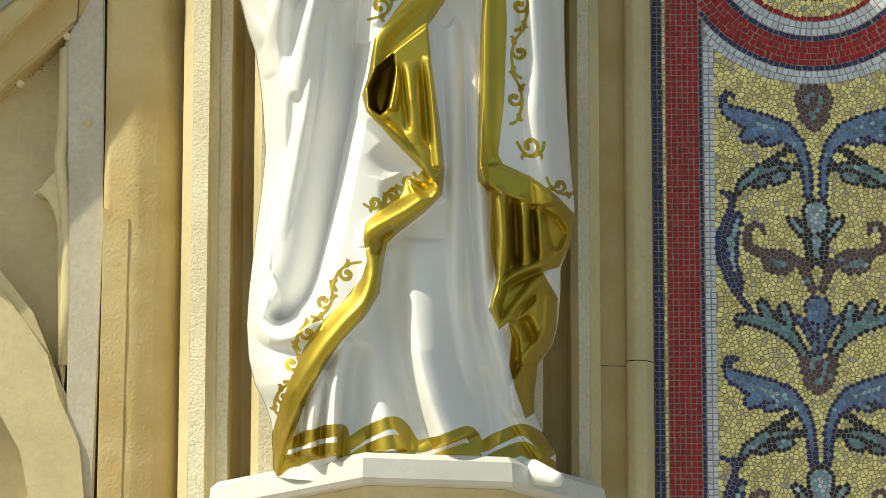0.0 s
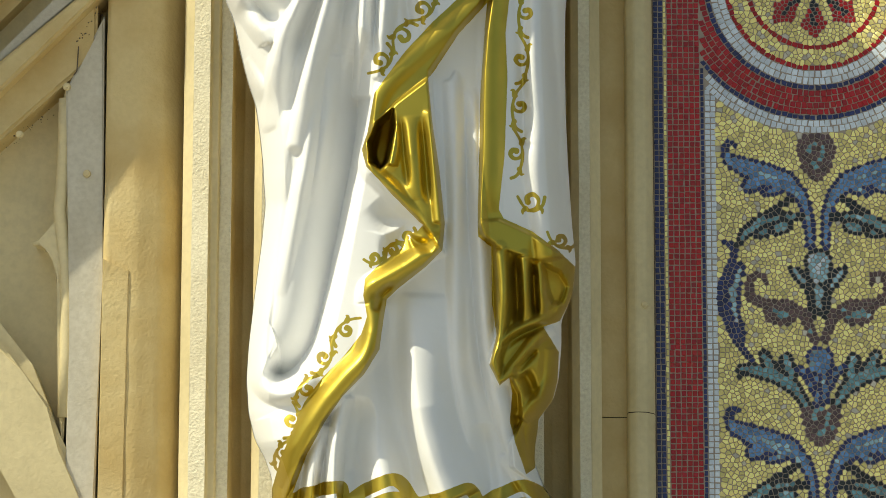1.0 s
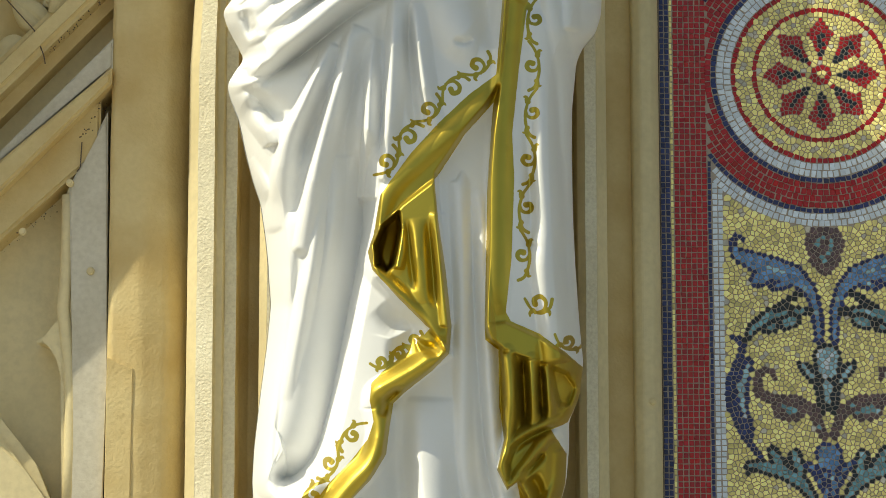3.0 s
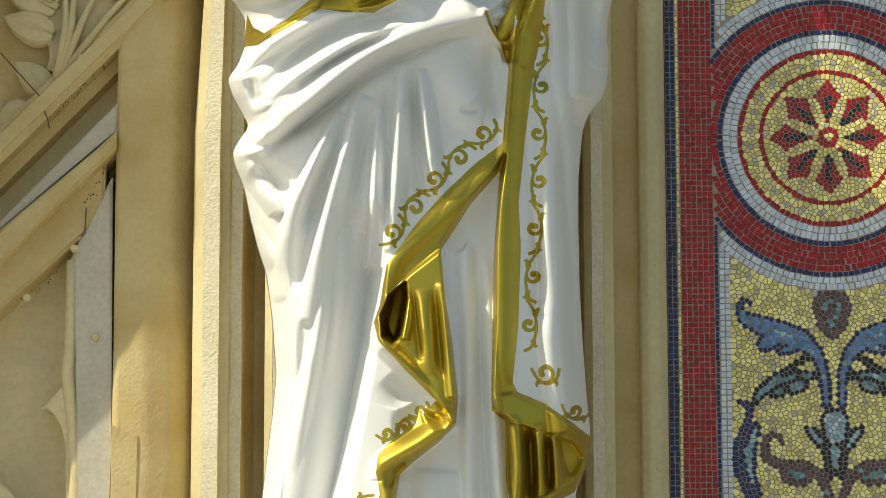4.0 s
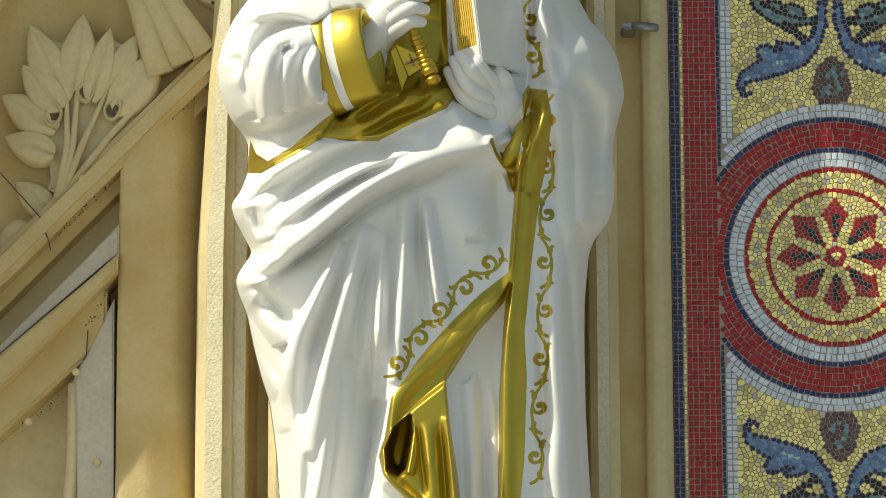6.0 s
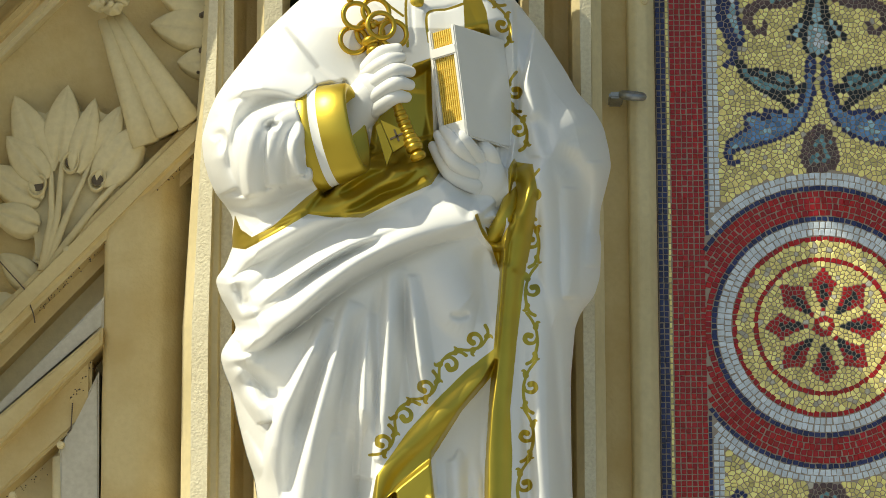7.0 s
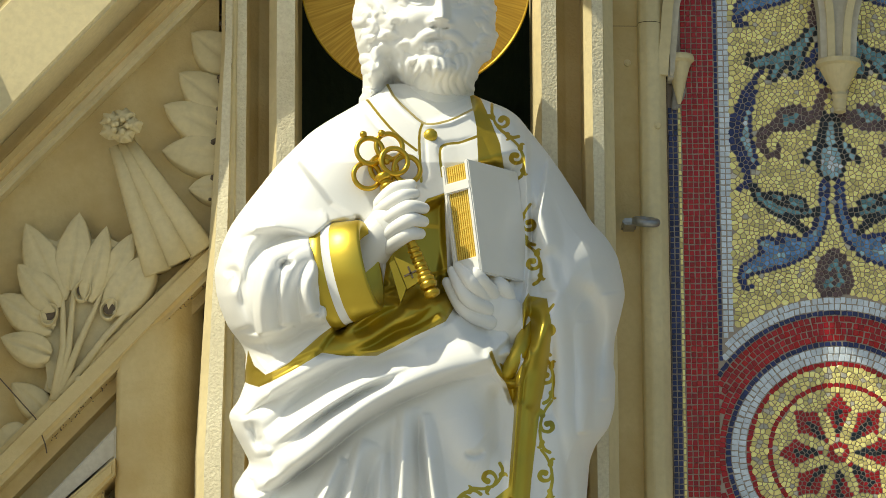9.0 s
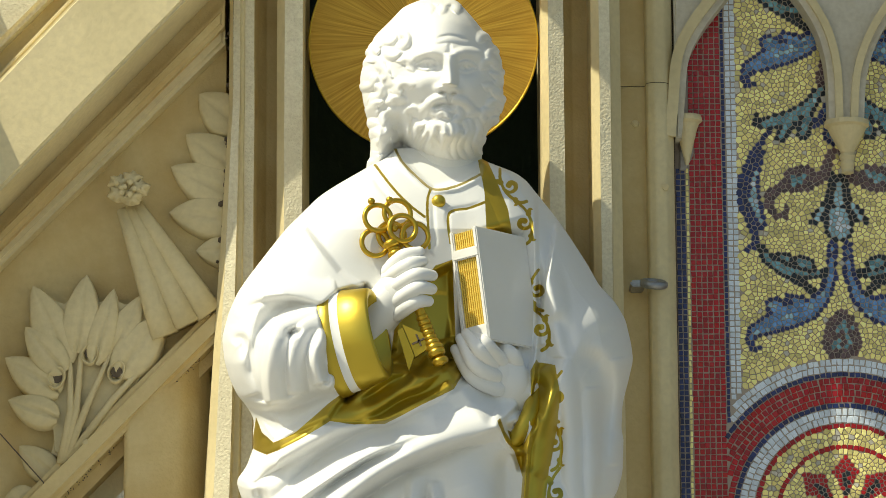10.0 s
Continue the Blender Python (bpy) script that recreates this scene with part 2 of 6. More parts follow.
# ---- mosaic ----
AXIS, RING = 0.689, 1.375
P = 0.0107          # pitch of the tesserae
MX0, MX1, MZ0, MZ1 = 0.386, 0.85, 0.2, 2.45
rng = np.random.default_rng(4)

# The plant motif: strokes with a half width at each knot, in thousandths of the half-metre unit's width; x from the axis, y down.
STROKES = {
    "blue": [[(-14, 192, 9), (-17, 132, 11), (-31, 95, 14), (-59, 70, 21), (-96, 59, 25), (-132, 44, 20), (-161, 31, 14), (-171, 14, 8), (-165, -3, 6), (-151, 1, 5)], [(-117, 74, 18), (-125, 79, 16)], [(-73, 85, 12), (-96, 92, 9)]],
    "teal": [[(-26, 139, 7), (-60, 137, 10), (-102, 145, 14), (-134, 167, 12), (-150, 195, 6)], [(-46, 102, 7), (-74, 122, 8), (-102, 139, 8)], [(-60, 154, 15), (-74, 160, 14)], [(-97, 167, 11), (-113, 171, 9)], [(-25, 493, 10), (-48, 459, 14), (-81, 436, 16), (-123, 425, 14), (-148, 423, 9), (-148, 442, 4)], [(-103, 398, 12), (-89, 423, 13)], [(-62, 404, 13), (-54, 437, 13)]],
    "sky": [[(-2, 223, 25), (-2, 248, 21)], [(-3, 272, 12), (-4, 317, 8)], [(-10, 325, 6), (-18, 276, 8), (-40, 244, 12), (-50, 236, 7)]],
    "navy": [[(-175, 184, 5), (-158, 191, 7), (-155, 210, 7), (-170, 245, 7), (-179, 283, 8), (-174, 321, 8), (-157, 366, 7), (-127, 406, 6)]],
    "pearlblue": [[(-143, 231, 9), (-158, 277, 14), (-156, 317, 10), (-140, 366, 6)]],
    "brown": [[(-97, 263, 5), (-99, 248, 6), (-116, 246, 6), (-128, 263, 8), (-127, 289, 10), (-102, 302, 10), (-58, 304, 11), (-27, 323, 11), (-9, 370, 8)], [(-2, 11, 35), (-2, 35, 28), (-1, 59, 12)]],
    "dusk": [[(-81, 319, 21), (-62, 325, 19)]],
    "mid": [[(-5, 402, 21), (-6, 421, 18)], [(-6, 437, 9), (-7, 486, 9)], [(-13, 463, 8), (-25, 434, 10), (-41, 421, 8)]],
}
INNER = {"blue": ("blue", "sky", "blue"), "teal": ("teal", "sky", "teal"), "sky": ("sky", "white", "sky"), "navy": ("navy", "blue", "navy"), "pearlblue": ("sky", "white", "sky"),
         "brown": ("brown", "teal", "brown"), "dusk": ("teal", "sky", "brown"), "mid": ("blue", "sky", "blue")}
EDGE = {"blue": "navy", "teal": "green", "sky": "green", "navy": "navy", "pearlblue": "navy", "brown": "brown", "dusk": "brown", "mid": "navy"}


def motif(p):
    """Signed distance of points p to the plant, and which stroke is nearest."""
    u = -np.abs(p[:, 0] - AXIS) * 1000
    v = np.where(p[:, 1] < RING, 1065 - p[:, 1] * 1000, p[:, 1] * 1000 - 1685)
    v = np.where(v > 495, v - 500, v)
    best, kind = np.full(len(p), 1e3), np.zeros(len(p), int)
    for k, name in enumerate(STROKES):
        for st in STROKES[name]:
            for (ax, ay, aw), (bx, by, bw) in zip(st, st[1:]):
                dx, dy = bx - ax, by - ay
                t = np.clip(((u - ax) * dx + (v - ay) * dy) / (dx * dx + dy * dy), 0, 1)
                d = np.hypot(u - ax - t * dx, v - ay - t * dy) - (aw + t * (bw - aw))
                kind = np.where(d < best, k, kind)
                best = np.minimum(best, d)
    return best / 1000, kind


def in_field(p, m=0.0):
    return (p[:, 0] > 0.503 + m) & (np.hypot(p[:, 0] - AXIS, p[:, 1] - RING) > 0.291 + m)


def spread(cand, gap, have):
    """Takes candidates one after another that keep their distance from those taken before."""
    cells = {}
    out = []
    for q in have:
        cells.setdefault((int(q[0] / gap), int(q[1] / gap)), []).append(q)
    for q in cand:
        i, j = int(q[0] / gap), int(q[1] / gap)
        if all((q[0] - o[0]) ** 2 + (q[1] - o[1]) ** 2 > gap * gap for a in (-1, 0, 1) for b in (-1, 0, 1) for o in cells.get((i + a, j + b), ())):
            cells.setdefault((i, j), []).append(q)
            out.append(q)
    return out


def cut(poly, mx, my, nx, ny):
    """The part of a polygon on the side of the line through m that n points away from."""
    out = []
    for (ax, ay), (bx, by) in zip(poly, poly[1:] + poly[:1]):
        da, db = (ax - mx) * nx + (ay - my) * ny, (bx - mx) * nx + (by - my) * ny
        if da <= 0:
            out.append((ax, ay))
        if da * db < 0:
            t = da / (da - db)
            out.append((ax + t * (bx - ax), ay + t * (by - ay)))
    return out


def cells_of(seeds, reach, grout):
    """The cell of each seed, pulled in by the joint."""
    grid, polys = {}, []
    for k, q in enumerate(seeds):
        grid.setdefault((int(q[0] / reach), int(q[1] / reach)), []).append(k)
    for k, (x, y) in enumerate(seeds):
        r = reach * 0.56
        poly = [(x + r * math.cos(a), y + r * math.sin(a)) for a in [math.pi * (i + 0.5) / 4 for i in range(8)]]
        i, j = int(x / reach), int(y / reach)
        for a in (-1, 0, 1):
            for b in (-1, 0, 1):
                for o in grid.get((i + a, j + b), ()):
                    if o != k:
                        dx, dy = seeds[o][0] - x, seeds[o][1] - y
                        d = math.hypot(dx, dy)
                        if d < reach * 1.2:
                            poly = cut(poly, x + dx / 2 - dx / d * grout, y + dy / 2 - dy / d * grout, dx, dy)
                            if len(poly) < 3:
                                break
        polys.append(poly)
    return polys


TESS = []       # outline, colour


def rect_tile(cx, cz, w, h, ang=0.0, colour="red", jit=0.0004):
    c, s = math.cos(ang), math.sin(ang)
    pts = []
    for a, b in ((-1, -1), (1, -1), (1, 1), (-1, 1)):
        x, z = a * w / 2 + rng.normal(0, jit), b * h / 2 + rng.normal(0, jit)
        pts.append((cx + c * x - s * z, cz + s * x + c * z))
    TESS.append((pts, colour))


def straight(x0, x1, colour, cols, keep=lambda x, z: True, pitch=P, gap=0.002):
    w = (x1 - x0) / cols
    z = MZ0 + rng.uniform(0, pitch)
    while z < MZ1:
        h = pitch * rng.uniform(0.94, 1.06)
        for c in range(cols):
            if keep(x0 + (c + 0.5) * w, z):
                rect_tile(x0 + (c + 0.5) * w + rng.normal(0, 0.00025), z + h / 2 + rng.normal(0, 0.0002), w - gap, h - gap, rng.normal(0, 0.015), colour, 0.00025)
        z += h


def arc(r0, r1, colour, rows, keep=lambda x, z: True, gap=0.0018):
    w = (r1 - r0) / rows
    for c in range(rows):
        r = r0 + (c + 0.5) * w
        n = max(6, round(2 * math.pi * r / P))
        a0 = rng.uniform(0, 1)
        for k in range(n):
            a = 2 * math.pi * (k + a0 + rng.normal(0, 0.04)) / n
            x, z = AXIS + r * math.cos(a), RING + r * math.sin(a)
            if x < MX1 and keep(x, z):
                rect_tile(x, z, w - gap, 2 * math.pi * r / n - gap, a + rng.normal(0, 0.03), colour, 0.0005)


def off_ring(lim):
    return lambda x, z: math.hypot(x - AXIS, z - RING) > lim


below = lambda x, z: z < 2.015
straight(0.3875, 0.4055, "navy", 2, below)
straight(0.4055, 0.412, "gold", 1, below)
straight(0.4125, 0.4735, "red", 6)
straight(0.4738, 0.4815, "navy", 1, off_ring(0.268))
straight(0.482, 0.503, "white", 2, lambda x, z: math.hypot(x - AXIS, z - RING) > 0.292)
right_of = lambda x, z: x > 0.4755
arc(0.2065, 0.2545, "red", 4, right_of)
arc(0.2545, 0.264, "navy", 1, lambda x, z: x > 0.475)
arc(0.264, 0.289, "white", 2, lambda x, z: x > 0.485)
arc(0.1965, 0.2065, "navy", 1)
arc(0.169, 0.1965, "white", 2)
arc(0.1585, 0.169, "red", 1)
arc(0.1195, 0.13, "red", 1)

# gold field with the plant: seeds drawn to rows along its outline
cand = np.column_stack([rng.uniform(0.505, MX1, 90000), rng.uniform(MZ0, MZ1, 90000)])
cand = cand[in_field(cand, 0.004)]
sd, kind = motif(cand)
e = 1e-4
gx = (motif(cand + (e, 0))[0] - motif(cand - (e, 0))[0]) / (2 * e)
gz = (motif(cand + (0, e))[0] - motif(cand - (0, e))[0]) / (2 * e)
row = 0.0066
want = (np.floor(sd / row) + 0.5) * row
near = np.abs(sd) < 0.024
g = np.maximum(np.hypot(gx, gz), 0.3)
cand[:, 0] += np.where(near, (want - sd) * gx / g ** 2, 0)
cand[:, 1] += np.where(near, (want - sd) * gz / g ** 2, 0)
order = np.argsort(np.abs(np.abs(sd) - row / 2) * near + (~near) * 1.0, kind="stable")
cand = cand[order]
cand = cand[in_field(cand, 0.003)]
seeds = spread([tuple(q) for q in cand], 0.0068, [])
arr = np.array(seeds)
sd, kind = motif(arr)
names = list(STROKES)
for (x, z), s, k, poly in zip(seeds, sd, kind, cells_of(seeds, 0.0135, 0.00085)):
    if len(poly) < 3:
        continue
    nm = names[k]
    if s > 0:
        c = "pearl" if rng.random() < 0.035 else "gold"
    elif s > -row:
        c = EDGE[nm]
    else:
        c = INNER[nm][int(-s / row + 1) % 3] if rng.random() < 0.8 else INNER[nm][int(rng.integers(3))]
    TESS.append((poly, c))

# medallion: gold with a flower of eight petals
cand = np.column_stack([rng.uniform(AXIS - 0.16, AXIS + 0.16, 26000), rng.uniform(RING - 0.16, RING + 0.16, 26000)])
rad = np.hypot(cand[:, 0] - AXIS, cand[:, 1] - RING)
cand = cand[(rad < 0.116) | ((rad > 0.133) & (rad < 0.156))]


def petal(p):
    """Signed distance to the nearest of eight pointed petals, and the distance from the petal's axis."""
    x, z = p[:, 0] - AXIS, p[:, 1] - RING
    r, a = np.hypot(x, z), np.arctan2(z, x)
    a = (a + math.pi / 8) % (math.pi / 4) - math.pi / 8
    u, v = r * np.cos(a), np.abs(r * np.sin(a))
    t = np.clip((u - 0.03) / 0.078, 0, 1)
    half = 0.0145 * np.sin(math.pi * t ** 1.3) + 0.009 * np.exp(-((t - 0.62) / 0.1) ** 2) * (t > 0) * (t < 1) + 0.003
    s = np.where((u > 0.03) & (u < 0.108), v - half, 0.03)
    core = np.abs(r - 0.014) - 0.006
    return np.minimum(s, core), v + (u > 0.085) * 0.02 + (u < 0.034) * 0.02


s, v = petal(cand)
order = np.argsort(np.abs(np.abs(s) - 0.004), kind="stable")
seeds = spread([tuple(q) for q in cand[order]], 0.0066, [])
s, v = petal(np.array(seeds))
for k, ((x, z), poly) in enumerate(zip(seeds, cells_of(seeds, 0.0132, 0.00085))):
    if len(poly) < 3:
        continue
    r, a = math.hypot(x - AXIS, z - RING), math.atan2(z - RING, x - AXIS)
    if r > 0.125:
        q = (a / (math.pi / 14)) % 1
        c = "pearl" if abs(q - 0.5) < 0.16 and 0.139 < r < 0.151 else "gold"
    elif s[k] < 0:
        c = "green" if v[k] < 0.0055 else "red"
    else:
        c = "pearl" if rng.random() < 0.05 else "gold"
    TESS.append((poly, c))


def tess_verts(poly, depth=0.0017):
    """Front and back outline of a tessera, its face a little tilted and its rim rounded off."""
    cx, cz = sum(p[0] for p in poly) / len(poly), sum(p[1] for p in poly) / len(poly)
    tx, tz, up = rng.normal(0, 0.045), rng.normal(0, 0.045), rng.normal(0, 0.00025)
    face, rim, foot = [], [], []
    for x, z in poly:
        dx, dz = x - cx, z - cz
        y = -depth - up + tx * dx + tz * dz
        face.append((cx + dx * 0.86, y, cz + dz * 0.86))
        rim.append((x, y + 0.0006, z))
        foot.append((x, 0.001, z))
    return face, rim, foot


panel = tagged(new("mosaic_panel"), "glass mosaic of plant scrolls and a flower medallion on gold", "mosaic", kind="structure")
bm = bmesh.new()
box(bm, 0.384, 0.86, 0.0, 0.03, 0.0, 2.7)
part("grout_bed", bm, GROUT, panel)
near_stretch = [k for k, (poly, c) in enumerate(TESS) if 1.33 < poly[0][1] < 1.48 and poly[0][0] < 0.86]
single = set(near_stretch[:: max(1, math.ceil(len(near_stretch) / 290))])
rest = {}
for k, (poly, c) in enumerate(TESS):
    face, rim, foot = tess_verts(poly)
    n = len(poly)
    if k in single:
        vs, fs = [], []
        store = (vs, fs)
    else:
        store = rest.setdefault(c, ([], []))
    vs, fs = store
    b = len(vs)
    vs += face + rim + foot
    fs.append(tuple(range(b, b + n)))
    for lo, hi in ((0, n), (n, 2 * n)):
        fs += [(b + lo + i, b + lo + (i + 1) % n, b + hi + (i + 1) % n, b + hi + i) for i in range(n)]
    if k in single:
        me = bpy.data.meshes.new("tessera")
        me.from_pydata(vs, [], fs)
        me.materials.append(TILE[c])
        ob = new("tessera", me)
        ob.parent = panel
for c, (vs, fs) in rest.items():
    me = bpy.data.meshes.new("tesserae")
    me.from_pydata(vs, [], fs)
    me.materials.append(TILE[c])
    ob = tagged(new("tesserae", me), kind="stuff")
    ob.parent = panel


# ---- gable at the side ----
XL, XR = -1.5, -0.442


def rake(bm, low, high, front, back, bevel, x0=XL, x1=XR):
    """A straight bar between two sloping lines, each given by two points."""
    f = lambda ln, x: ln[0][1] + (x - ln[0][0]) * (ln[1][1] - ln[0][1]) / (ln[1][0] - ln[0][0])
    relief(bm, [(x, f(low, x)) for x in (x0, x1)] + [(x, f(high, x)) for x in (x1, x0)], front, back, bevel)


gable = tagged(new("gable"), "cream painted carved stone gable rising to the niche", "gable", kind="structure")
# leaf field and hollows in ochre: shade from the cornice painted into them
for nm, low, high, front, bevel, mat in (
        ("leaf_field", [(-0.731, 1.365), (-0.454, 1.652)], [(-0.850, 1.824), (-0.442, 2.240)], -0.105, 0.0, OCHRE),
        ("lower_border", [(-0.733, 1.394), (-0.452, 1.681)], [(-0.779, 1.417), (-0.452, 1.749)], -0.158, 0.012, OCHRE),
        ("fillet", [(-0.847, 1.818), (-0.440, 2.232)], [(-0.847, 1.858), (-0.440, 2.275)], -0.15, 0.008, CREAM),
        ("roll", [(-0.842, 1.848), (-0.438, 2.262)], [(-0.843, 1.885), (-0.448, 2.293)], -0.175, 0.008, OCHRE),
        ("hollow", [(-0.842, 1.881), (-0.448, 2.288)], [(-0.843, 1.933), (-0.494, 2.294)], -0.15, 0.0, OCHRE),
        ("cornice", [(-0.838, 1.920), (-0.501, 2.279)], [(-0.841, 2.127), (-0.702, 2.280)], -0.29, 0.006, CREAM),
        ("drip", [(-0.845, 2.153), (-0.713, 2.298)], [(-0.846, 2.163), (-0.724, 2.298)], -0.21, 0.002, CREAM),
        ("upper_hollow", [(-0.850, 2.161), (-0.718, 2.309)], [(-0.851, 2.220), (-0.766, 2.309)], -0.16, 0.0, OCHRE),
        ("coping", [(-0.848, 2.215), (-0.765, 2.301)], [(-0.853, 2.494), (-0.700, 2.655)], -0.2, 0.01, ROUGH)):
    bm = bmesh.new()
    rake(bm, low, high, front, 0.04, bevel)
    part(nm, bm, mat, gable)


def leaflet(bm, base, tip, w, y, lift=0.022, n=14, m=8):
    """A pointed carved leaf with a sunk midrib, its edge standing off the field."""
    b, t = Vector((base[0], y, base[1])), Vector((tip[0], y, tip[1]))
    ax = t - b
    sdv = Vector((-ax.z, 0, ax.x)).normalized()
    rows = []
    for i in range(n + 1):
        u = i / n
        half = w * (math.sin(math.pi * min(1, u * 0.93 + 0.07) ** 0.8) ** 0.75 if 0 < u < 1 else (0.3 if u == 0 else 0.0)) * 0.5
        row = []
        for j in range(-m, m + 1):
            v = j / m
            hgt = lift * (0.25 + 0.75 * math.sin(math.pi * min(1, 0.2 + u * 0.8))) * (1 - 0.45 * v * v) - lift * 0.55 * math.exp(-(v / 0.13) ** 2) * (1 - u)
            if abs(j) == m:
                hgt = -lift
            p = b + ax * u + sdv * (half * max(-0.94, min(0.94, v)) if abs(j) == m else half * v * 0.94)
            row.append(bm.verts.new((p.x, y - hgt, p.z)))
        rows.append(row)
    for a, c in zip(rows, rows[1:]):
        for j in range(2 * m):
            bm.faces.new((a[j], a[j + 1], c[j + 1], c[j]))


def stem(bm, pts, r0, r1, n=10):
    p = [Vector(q) for q in pts]
    rows = []
    for i, q in enumerate(p):
        d = (p[min(i + 1, len(p) - 1)] - p[max(i - 1, 0)]).normalized()
        a = d.cross(Vector((0, 1, 0))).normalized()
        r = r0 + (r1 - r0) * i / (len(p) - 1)
        rows.append([bm.verts.new(q + a * r * math.cos(t) + Vector((0, 1, 0)) * r * 0.8 * math.sin(t)) for t in np.linspace(0, 2 * math.pi, n, endpoint=False)])
    for a, c in zip(rows, rows[1:]):
        for j in range(n):
            bm.faces.new((a[j], a[j - 1], c[j - 1], c[j]))
    bm.faces.new(rows[0])
    bm.faces.new(rows[-1])


LEAVES = {
    "carved_leaf": (
        ([(-0.721, 1.636), (-0.788, 1.783)], 0.066), ([(-0.707, 1.657), (-0.690, 1.802)], 0.060), ([(-0.673, 1.636), (-0.640, 1.776)], 0.045), ([(-0.650, 1.636), (-0.591, 1.765)], 0.052), ([(-0.632, 1.616), (-0.548, 1.729)], 0.068), ([(-0.727, 1.621), (-0.800, 1.706)], 0.056), ([(-0.734, 1.585), (-0.836, 1.651)], 0.060), ([(-0.737, 1.539), (-0.829, 1.573)], 0.052)),
    "carved_crocket": (([(-0.418, 1.994), (-0.514, 2.066)], 0.07), ([(-0.413, 1.941), (-0.541, 2.005)], 0.072), ([(-0.412, 1.905), (-0.543, 1.919)], 0.07), ([(-0.413, 2.078), (-0.491, 2.142)], 0.07), ([(-0.417, 1.847), (-0.494, 1.848)], 0.05)),
    "carved_spray": (([(-0.742, 1.434), (-0.810, 1.493)], 0.05), ([(-0.778, 1.408), (-0.838, 1.356)], 0.06)),
}
for nm, leaves in LEAVES.items():
    ob = tagged(new(nm), "cream painted carved stone foliage on the gable", "carving", "carvings on the gable")
    for k, (ln, w) in enumerate(leaves):
        bm = bmesh.new()
        leaflet(bm, ln[0], ln[1], w * 1.3, (-0.135 if nm == "carved_leaf" else -0.118) - 0.003 * (k % 3), 0.019)
        part("leaf", bm, CREAM, ob, smooth=True)
    if nm == "carved_leaf":
        bm = bmesh.new()
        relief(bm, [(-0.783, 1.778), (-0.729, 1.740), (-0.692, 1.796), (-0.670, 1.740), (-0.640, 1.771), (-0.624, 1.737), (-0.593, 1.762), (-0.572, 1.739), (-0.550, 1.727), (-0.555, 1.672), (-0.596, 1.590), (-0.661, 1.508), (-0.714, 1.460), (-0.751, 1.478), (-0.739, 1.523), (-0.817, 1.570), (-0.767, 1.583), (-0.827, 1.643), (-0.739, 1.621), (-0.792, 1.698), (-0.732, 1.657), (-0.781, 1.760)], -0.134, -0.103, 0.007)
        part("leaf_body", bm, CREAM, ob)
        for pts in (((-0.731, -0.146, 1.457), (-0.715, -0.146, 1.554), (-0.717, -0.146, 1.626), (-0.722, -0.146, 1.678)), ((-0.724, -0.146, 1.460), (-0.687, -0.146, 1.559), (-0.658, -0.146, 1.626), (-0.634, -0.146, 1.688)), ((-0.728, -0.146, 1.457), (-0.705, -0.146, 1.554), (-0.699, -0.146, 1.636), (-0.694, -0.146, 1.719)), ((-0.716, -0.146, 1.467), (-0.637, -0.146, 1.575), (-0.582, -0.146, 1.636), (-0.556, -0.146, 1.708))):
            bm = bmesh.new()
            stem(bm, pts, 0.0085, 0.003)
            part("stalk", bm, CREAM, ob, smooth=True)
        for c in ((-0.683, -0.157, 1.654), (-0.743, -0.157, 1.610), (-0.635, -0.157, 1.620)):
            bm = bmesh.new()
            rr = [[bm.verts.new((c[0] + (r * math.cos(a) + (0.35 * r * max(0, math.cos(a - 1.1)))) , c[1] + d, c[2] + 1.25 * r * math.sin(a) + 0.3 * r * max(0, math.cos(a - 1.1)))) for a in np.linspace(0, 2 * math.pi, 24, endpoint=False)]
                  for r, d in ((0.016, 0.012), (0.0145, 0.001), (0.0135, 0.0), (0.012, 0.004), (0.008, 0.014))]
            for a, b in zip(rr, rr[1:]):
                for j in range(24):
                    bm.faces.new((a[j], a[j - 1], b[j - 1], b[j]))
            part("eyelet_rim", bm, CREAM, ob, smooth=True)
            # dark disc that paints the shade inside an eyelet not sunk that deep
            bm = bmesh.new()
            bmesh.ops.create_circle(bm, cap_ends=True, segments=20, radius=0.0105, matrix=Matrix.Translation((c[0] + 0.002, c[1] + 0.006, c[2] + 0.002)) @ Matrix.Rotation(radians(90), 4, "X"))
            part("eyelet_pit", bm, DIRT_SHADE, ob)

# fluted bracket with a flower boss
boss = tagged(new("carved_boss"), "cream painted flower boss on a fluted stone shaft", "carving", "carvings on the gable")
top, foot = Vector((-0.614, -0.160, 1.925)), Vector((-0.506, -0.150, 1.707))
ax = (foot - top).normalized()
sdv = Vector((-ax.z, 0, ax.x))
for k in (-1, 0, 1):
    bm = bmesh.new()
    stem(bm, [top + sdv * k * 0.013 + (foot - top) * t + sdv * k * 0.032 * t for t in (0, 0.25, 0.5, 0.75, 1)], 0.011, 0.026)
    part("flute", bm, CREAM, boss, smooth=True)
rs2 = random.Random(3)
bc = Vector((-0.613, -0.190, 1.950))
for k in range(5):
    a = k * 1.257
    bm = bmesh.new()
    torus_c = bc + Vector((0.02 * math.cos(a), 0.0, 0.017 * math.sin(a)))
    bmesh.ops.create_icosphere(bm, subdivisions=3, radius=0.019, matrix=Matrix.Translation(torus_c) @ Matrix.Diagonal((1, 0.9, 0.8, 1)))
    for v in bm.verts:
        d = v.co - torus_c
        v.co += d.normalized() * 0.004 * math.sin(6 * math.atan2(d.z, d.x)) * (1 if d.y < 0 else 0)
    part("petal", bm, CREAM, boss, smooth=True)
